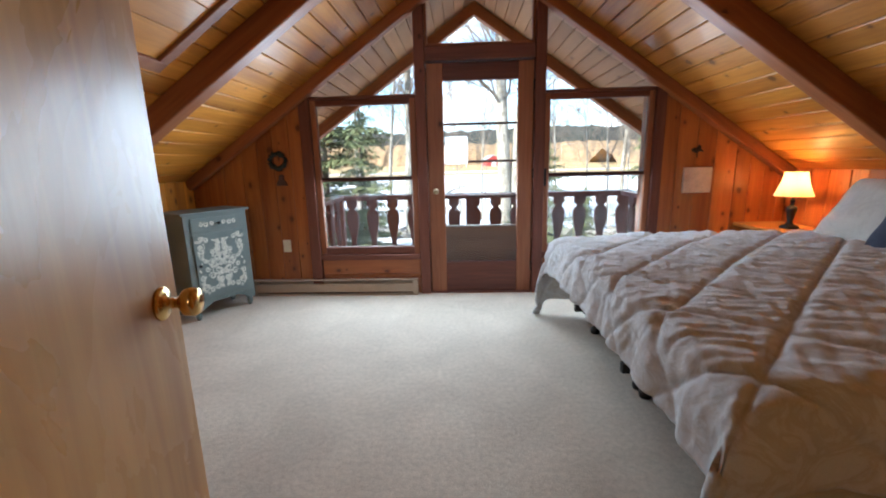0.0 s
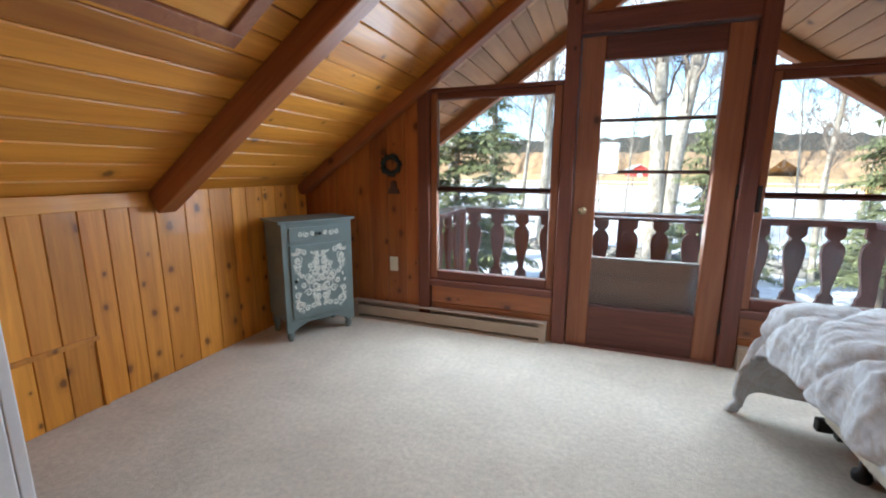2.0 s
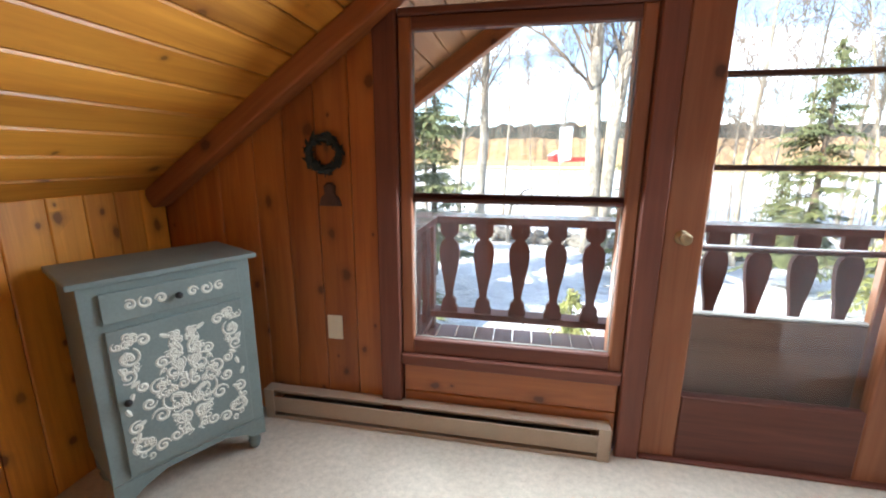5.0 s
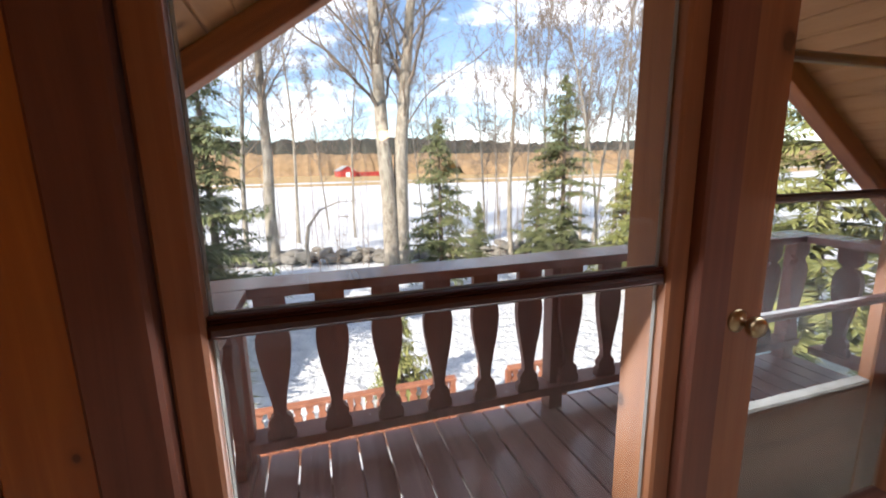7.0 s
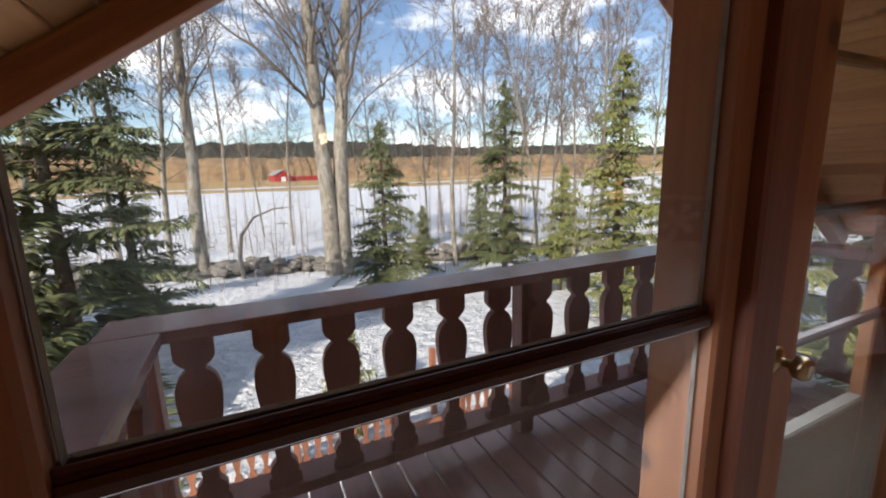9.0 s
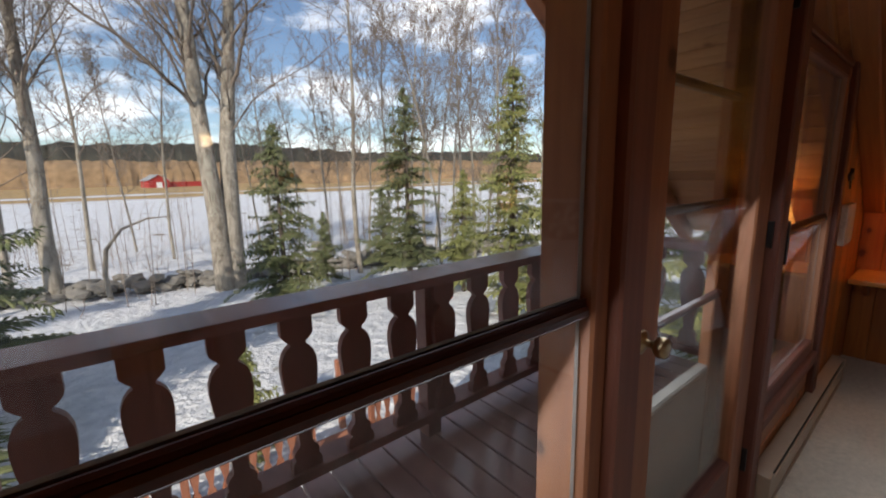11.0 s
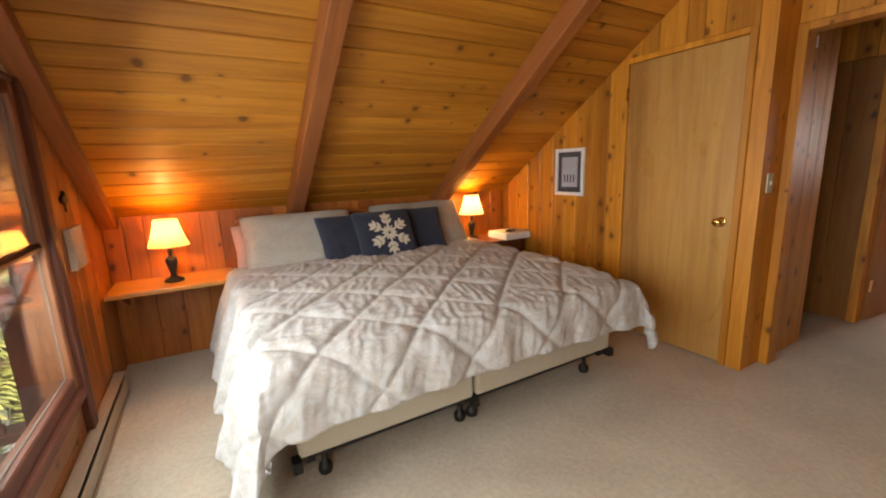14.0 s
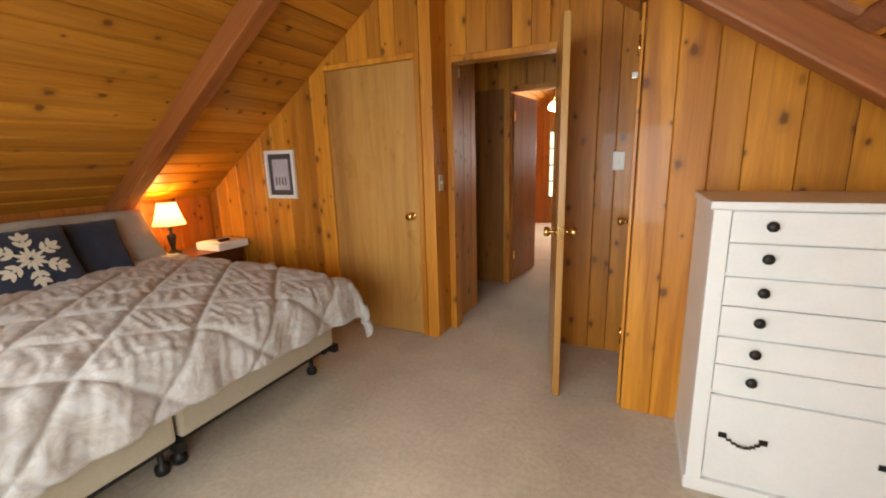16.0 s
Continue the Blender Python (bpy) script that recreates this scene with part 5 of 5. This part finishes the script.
def fir(x, y, h, spread, seed, mat=None, z0=0.12, label="green balsam fir with layered boughs", dense=1.0):
    """A conifer: a tapered trunk, whorls of drooping boughs and flat sprays of needle clumps along them."""
    r = random.Random(seed)
    t = thing("fir_tree", (x, y, ground_z(x, y) - 0.2), label, "tree", "firs")
    bt, bl = bmesh.new(), bmesh.new()
    tube(bt, [Vector((0, 0, h * i / 6)) for i in range(7)], [0.028 * h * 0.6 * (1 - 0.95 * i / 6) + 0.006 for i in range(7)], 8)
    z = h * z0
    while z < h * 0.98:
        f = 1 - z / h
        reach = spread * (f ** 0.8) * r.uniform(0.75, 1.1) + 0.08
        for k in range(r.choice((1, 2, 2, 3))):
            a = r.uniform(0, 2 * math.pi)
            ln = reach * r.uniform(0.4, 1.2)
            d = Vector((math.cos(a), math.sin(a), 0))
            droop = r.uniform(-0.05, 0.42)
            pts = [Vector((0, 0, z)) + d * ln * s + Vector((0, 0, ln * (0.10 * s - droop * s * s))) for s in (0, 0.35, 0.7, 1.0)]
            tube(bt, pts, [0.018 * f + 0.006, 0.012, 0.008, 0.003], 3)
            side = Vector((-d.y, d.x, 0))
            n = max(8, int(ln * 19 * dense))
            for i in range(n):
                s = 0.12 + 0.9 * (i + r.random()) / n
                p = Vector((0, 0, z)) + d * ln * s + Vector((0, 0, ln * (0.10 * s - droop * s * s)))
                w = ln * 0.34 * (1.12 - s) + 0.06
                for sg in (-1, 1):
                    q = p + side * sg * w * r.uniform(0.5, 1.0) + d * w * r.uniform(0.2, 0.7) + Vector((0, 0, r.uniform(-0.16, 0.07)))
                    cdir = (q - p)
                    nrm = cdir.cross(Vector((0, 0, 1))).normalized() * (0.075 * cdir.length + 0.014)
                    mdl = p.lerp(q, 0.55)
                    sag = Vector((0, 0, -0.03 - 0.1 * w * r.random()))
                    vs = [bl.verts.new(p), bl.verts.new(mdl + nrm), bl.verts.new(q + sag), bl.verts.new(mdl - nrm), bl.verts.new(mdl + Vector((0, 0, 0.03)) + sag * 0.3)]
                    bl.faces.new((vs[0], vs[1], vs[4]))
                    bl.faces.new((vs[1], vs[2], vs[4]))
                    bl.faces.new((vs[2], vs[3], vs[4]))
                    bl.faces.new((vs[3], vs[0], vs[4]))
        z += max(0.05, 0.013 * h * r.uniform(0.4, 1.5) * (0.5 + 0.6 * f))
    obj("trunk", bt, FIR_BARK, t, smooth=True)
    obj("boughs", bl, mat or NEEDLES, t)
    return t


TURN_OUT = radians(2.8)


def along(dx, dy, dist):
    c, k = math.cos(TURN_OUT), math.sin(TURN_OUT)
    return 0.38 + (dx * c - dy * k) * dist, 5.33 + (dx * k + dy * c) * dist


# the tall twin maple and the other hardwoods
for px, dist, h, rad, seed, stems, lean in ((0.237, 20, 24, 0.43, 2, 2, (0.0, 0)), (-0.045, 23, 21, 0.32, 5, 1, (-0.02, 0)), (0.50, 21, 15, 0.14, 8, 1, (0.0, 0)),
                                            (-0.10, 24, 16, 0.15, 9, 1, (0.02, 0)), (0.44, 30, 13, 0.09, 12, 1, (0, 0)), (0.63, 26, 14, 0.11, 14, 1, (0.02, 0)),
                                            (0.68, 30, 14, 0.10, 15, 1, (0, 0)), (0.72, 24, 13, 0.09, 16, 1, (0, 0)), (0.30, 34, 12, 0.08, 18, 1, (0, 0)), (0.76, 20, 12, 0.10, 19, 1, (-0.02, 0)),
                                            (-0.30, 21, 16, 0.16, 22, 1, (0, 0)), (0.52, 27, 13, 0.07, 24, 1, (0.03, 0)), (0.66, 22, 14, 0.08, 25, 1, (0, 0)), (0.74, 28, 15, 0.09, 26, 1, (0, 0)), (0.38, 38, 13, 0.08, 27, 1, (0, 0)), (0.08, 36, 13, 0.08, 28, 1, (0, 0)), (0.58, 36, 13, 0.10, 23, 1, (0, 0)),
                                            (0.56, 30, 16, 0.12, 50, 1, (0.02, 0)), (0.61, 33, 17, 0.12, 51, 1, (-0.02, 0)), (0.65, 28, 16, 0.10, 52, 1, (0.02, 0)), (0.70, 34, 17, 0.13, 53, 1, (0, 0)), (0.78, 30, 16, 0.12, 54, 1, (0, 0)),
                                            (0.47, 36, 14, 0.09, 55, 1, (0.02, 0)), (0.01, 30, 17, 0.13, 56, 1, (-0.02, 0)), (-0.18, 28, 18, 0.16, 57, 1, (0.02, 0)), (0.14, 31, 15, 0.10, 58, 1, (-0.03, 0)), (0.33, 29, 14, 0.09, 59, 1, (0.03, 0)), (0.82, 33, 17, 0.12, 60, 1, (0, 0))):
    bx, by = along(px, math.sqrt(1 - px * px), dist)
    bare_tree(bx, by, h, rad, seed, lean, stems=stems, label="tall twin-trunked maple with pale mottled bark" if stems > 1 else "leafless hardwood with grey bark")
# crooked sapling in front of the stone wall
sap = thing("crooked_sapling", (*along(0.03, 1.0, 21.5), ground_z(*along(0.03, 1.0, 21.5)) - 0.1), "bare crooked sapling leaning over the snow", "tree")
bm = bmesh.new()
tube(bm, [Vector(p) for p in ((0, 0, 0), (-0.05, 0, 1.2), (0.1, 0, 2.2), (0.7, 0, 3.0), (1.6, 0.1, 3.35), (2.6, 0.2, 3.4))], [0.11, 0.1, 0.085, 0.06, 0.04, 0.012], 8)
for i in range(7):
    tube(bm, [Vector((0.3 + 0.33 * i, 0, 2.55 + 0.12 * i)), Vector((0.35 + 0.36 * i, 0.1, 3.3 + 0.1 * i)), Vector((0.5 + 0.38 * i, -0.05, 3.9 + 0.05 * i))], [0.02, 0.012, 0.004], 4)
obj("trunk", bm, BARK, sap, smooth=True)
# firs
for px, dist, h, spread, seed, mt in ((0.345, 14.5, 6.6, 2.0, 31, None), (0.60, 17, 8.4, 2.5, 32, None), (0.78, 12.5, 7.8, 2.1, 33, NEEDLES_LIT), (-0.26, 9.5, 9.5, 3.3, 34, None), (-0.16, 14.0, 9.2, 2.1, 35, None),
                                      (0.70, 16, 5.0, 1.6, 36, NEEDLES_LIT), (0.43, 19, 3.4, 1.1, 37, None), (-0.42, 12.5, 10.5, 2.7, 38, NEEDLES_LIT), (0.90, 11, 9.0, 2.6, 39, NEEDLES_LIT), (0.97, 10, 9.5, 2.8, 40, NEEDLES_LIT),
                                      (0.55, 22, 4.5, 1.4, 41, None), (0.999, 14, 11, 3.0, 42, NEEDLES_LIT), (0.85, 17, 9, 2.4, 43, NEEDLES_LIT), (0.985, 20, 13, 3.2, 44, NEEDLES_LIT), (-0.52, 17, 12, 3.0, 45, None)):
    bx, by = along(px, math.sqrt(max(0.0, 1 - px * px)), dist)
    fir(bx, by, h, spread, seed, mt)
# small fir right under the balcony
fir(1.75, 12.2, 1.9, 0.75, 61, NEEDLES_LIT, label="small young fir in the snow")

# thin saplings and brush along the stone wall
r = random.Random(77)
bm = bmesh.new()
for i in range(420):
    a = r.uniform(-0.4, 0.95)
    dd = r.uniform(19, 46)
    x, y = along(math.sin(a), math.cos(a), dd)
    h = r.uniform(0.6, 2.2) if r.random() < 0.6 else r.uniform(2.5, 7.0)
    p = Vector((x, y, ground_z(x, y) - 0.05))
    tip = p + Vector((r.uniform(-0.3, 0.3), 0, h))
    tube(bm, [p, p.lerp(tip, 0.5) + Vector((r.uniform(-0.1, 0.1), 0, 0)), tip], [0.022, 0.014, 0.004], 3)
    for k in range(5):
        f = r.uniform(0.3, 0.95)
        b = p.lerp(tip, f)
        tube(bm, [b, b + Vector((r.uniform(-0.6, 0.6), r.uniform(-0.3, 0.3), r.uniform(0.2, 0.7)))], [0.008, 0.003], 3)
tagged(obj("brush", bm, TWIG), "thin bare saplings along the stone wall", "brush", kind="stuff")

# field stone wall: a loose row of rounded stones
bm = bmesh.new()
for i in range(420):
    f = r.random()
    x = -11 + 33 * f
    y = 27.5 - 0.22 * (x - 2) + r.gauss(0, 0.35)
    z = ground_z(x, y) + 0.12 + abs(r.gauss(0, 0.22)) * (1 if r.random() < 0.8 else 1.5)
    s = r.uniform(0.18, 0.46)
    m = Matrix.Translation((x, y, z)) @ Euler((r.uniform(-0.3, 0.3), r.uniform(-0.3, 0.3), r.uniform(0, 6))).to_matrix().to_4x4() @ Matrix.Diagonal((s * r.uniform(0.9, 1.6), s, s * 0.55, 1))
    bmesh.ops.create_icosphere(bm, subdivisions=1, radius=1, matrix=m)
tagged(obj("stone_wall", bm, STONE), "low tumbled fieldstone wall in the snow", "stone wall", kind="stuff")

# ---- balcony ----
deck = structure(new("balcony_deck"), "wet reddish painted balcony boards")
RY, RX0, RX1 = 6.935, 0.02, 3.47
xx = -0.70
while xx < 4.1:
    bm = bmesh.new()
    if RX0 - 0.12 < xx < RX1:
        add_prism(bm, [(xx + 0.004, 5.862), (xx + 0.133, 5.862), (xx + 0.133, 7.0), (xx + 0.004, 7.0)], lambda u, v, d: (u, v, -0.025 - d), 0.035, 0.004)
        obj("board", bm, DECK_WOOD, deck)
    xx += 0.137
for y in (6.1, 6.75):
    box("joist", (-0.05, y, -0.20), (3.45, y + 0.05, -0.062), RAIL_WOOD, deck, 0.003)


def baluster_mesh(h, half, mat):
    """A flat sawn baluster: wide head, waist, swelling belly and foot."""
    prof = [(0, 0.84), (0.04, 0.86), (0.07, 0.80), (0.085, 0.66), (0.10, 0.72), (0.13, 0.70), (0.155, 0.56), (0.17, 0.40), (0.20, 0.36), (0.26, 0.42), (0.36, 0.58), (0.48, 0.80), (0.58, 0.94), (0.66, 1.0), (0.72, 0.97), (0.77, 0.82), (0.80, 0.60), (0.815, 0.42), (0.83, 0.44), (0.85, 0.66), (0.875, 0.84), (0.89, 0.87), (1.0, 0.87)]
    pts = [(-w * half, f * h) for f, w in prof] + [(w * half, f * h) for f, w in reversed(prof)]
    bm = bmesh.new()
    rings = [[bm.verts.new((u, d, v)) for u, v in pts] for d in (-0.018, 0.018)]
    n = len(prof)
    for side, rg in zip((1, -1), rings):
        for i in range(n - 1):
            q = (rg[i], rg[i + 1], rg[2 * n - 2 - i], rg[2 * n - 1 - i])
            bm.faces.new(q if side > 0 else tuple(reversed(q)))
    for i in range(2 * n):
        j = (i + 1) % (2 * n)
        bm.faces.new((rings[0][i], rings[1][i], rings[1][j], rings[0][j]))
    bmesh.ops.recalc_face_normals(bm, faces=bm.faces)
    me = bpy.data.meshes.new("baluster")
    bm.to_mesh(me)
    bm.free()
    me.materials.append(mat)
    return me


BAL = baluster_mesh(0.67, 0.072, RAIL_WOOD)


def railing(name, p0, p1, z0, posts_at, label, bal=None, mat=None, step=0.247, height=0.87, first=0.12, skip=True):
    t = structure(new(name), label)
    a, b = Vector((*p0, 0)), Vector((*p1, 0))
    ln = (b - a).length
    ang = math.degrees(math.atan2(p1[1] - p0[1], p1[0] - p0[0]))
    t.matrix_basis = pose(p0[0], p0[1], z0, 0, 0, ang)
    mt = mat or RAIL_WOOD
    k = height / 0.87
    box("top_rail", (-0.08 * (not mat), -0.105 if not mat else -0.06, height - 0.045), (ln + 0.08 * (not mat), 0.105 if not mat else 0.06, height), DECK_WOOD if not mat else mt, t, 0.006)
    box("upper_rail", (0.0, -0.016, height - 0.066 * k), (ln, 0.03, height - 0.046), mt, t, 0.004)
    box("bottom_rail", (0.0, -0.085, 0.112 * k), (ln, 0.045, 0.158 * k), mt, t, 0.004)
    for x in posts_at:
        box("post", (x - 0.042, -0.042, 0.0), (x + 0.042, 0.042, height - 0.046), mt, t, 0.005)
    x = first
    while x < ln - 0.05:
        if not skip or all(abs(x - q) > 0.1 for q in posts_at):
            o = new("baluster", bal or BAL)
            o.parent, o.location = t, (x, -0.048 if not mat else 0, 0.157 * k)
        x += step
    return t


railing("railing_front", (RX0, RY), (RX1, RY), -0.025, (0.02, 1.60, 3.43), "dark stained balcony rail with sawn balusters", first=0.18, skip=False)
railing("railing_west", (RX0, 5.98), (RX0, RY - 0.188), -0.025, (0.05,), "dark stained balcony rail with sawn balusters", first=0.22)
railing("railing_east", (RX1, RY - 0.188), (RX1, 5.98), -0.025, (0.80,), "dark stained balcony rail with sawn balusters", first=0.13)

# lower deck seen between the balusters
low = structure(new("lower_deck"), "snow-dusted deck below the balcony")
box("boards", (-0.9, 5.9, -2.75), (4.4, 10.75, -2.65), LOW_RAIL, low, 0.005)
box("snow_cover", (-0.85, 6.2, -2.649), (4.35, 10.4, -2.60), SNOW, low, 0.02)
LOW = baluster_mesh(0.62, 0.06, LOW_RAIL)
railing("lower_railing", (-0.8, 10.65), (2.3, 10.65), -2.65, (0.0, 1.5, 3.05), "reddish lower deck rail with sawn balusters", LOW, LOW_RAIL, 0.165, 0.82)
railing("lower_railing_side", (3.2, 10.65), (4.3, 10.65), -2.65, (0.0, 1.05), "short reddish rail by the steps", LOW, LOW_RAIL, 0.165, 0.82)
steps = structure(new("lower_steps"), "wooden steps down to the snow")
for i in range(4):
    box("tread", (2.36, 10.76 + 0.28 * i, -2.72 - 0.17 * i), (3.18, 11.04 + 0.28 * i, -2.68 - 0.17 * i), LOW_RAIL, steps, 0.005)
for x in (2.36, 3.14):
    box("post", (x - 0.05, 11.6, -3.4), (x + 0.05, 11.7, -1.75), LOW_RAIL, steps, 0.005)

# house walls below and beside, that close the place
shell = structure(new("house_shell"), "brown stained outer walls of the house")
box("lower_wall", (-1.06, -4.1, -3.4), (4.46, 5.84, -0.21), RAFTER, shell, 0)
box("south_wall", (-1.06, -4.15, -0.2), (4.46, -4.03, 3.0), RAFTER, shell, 0)
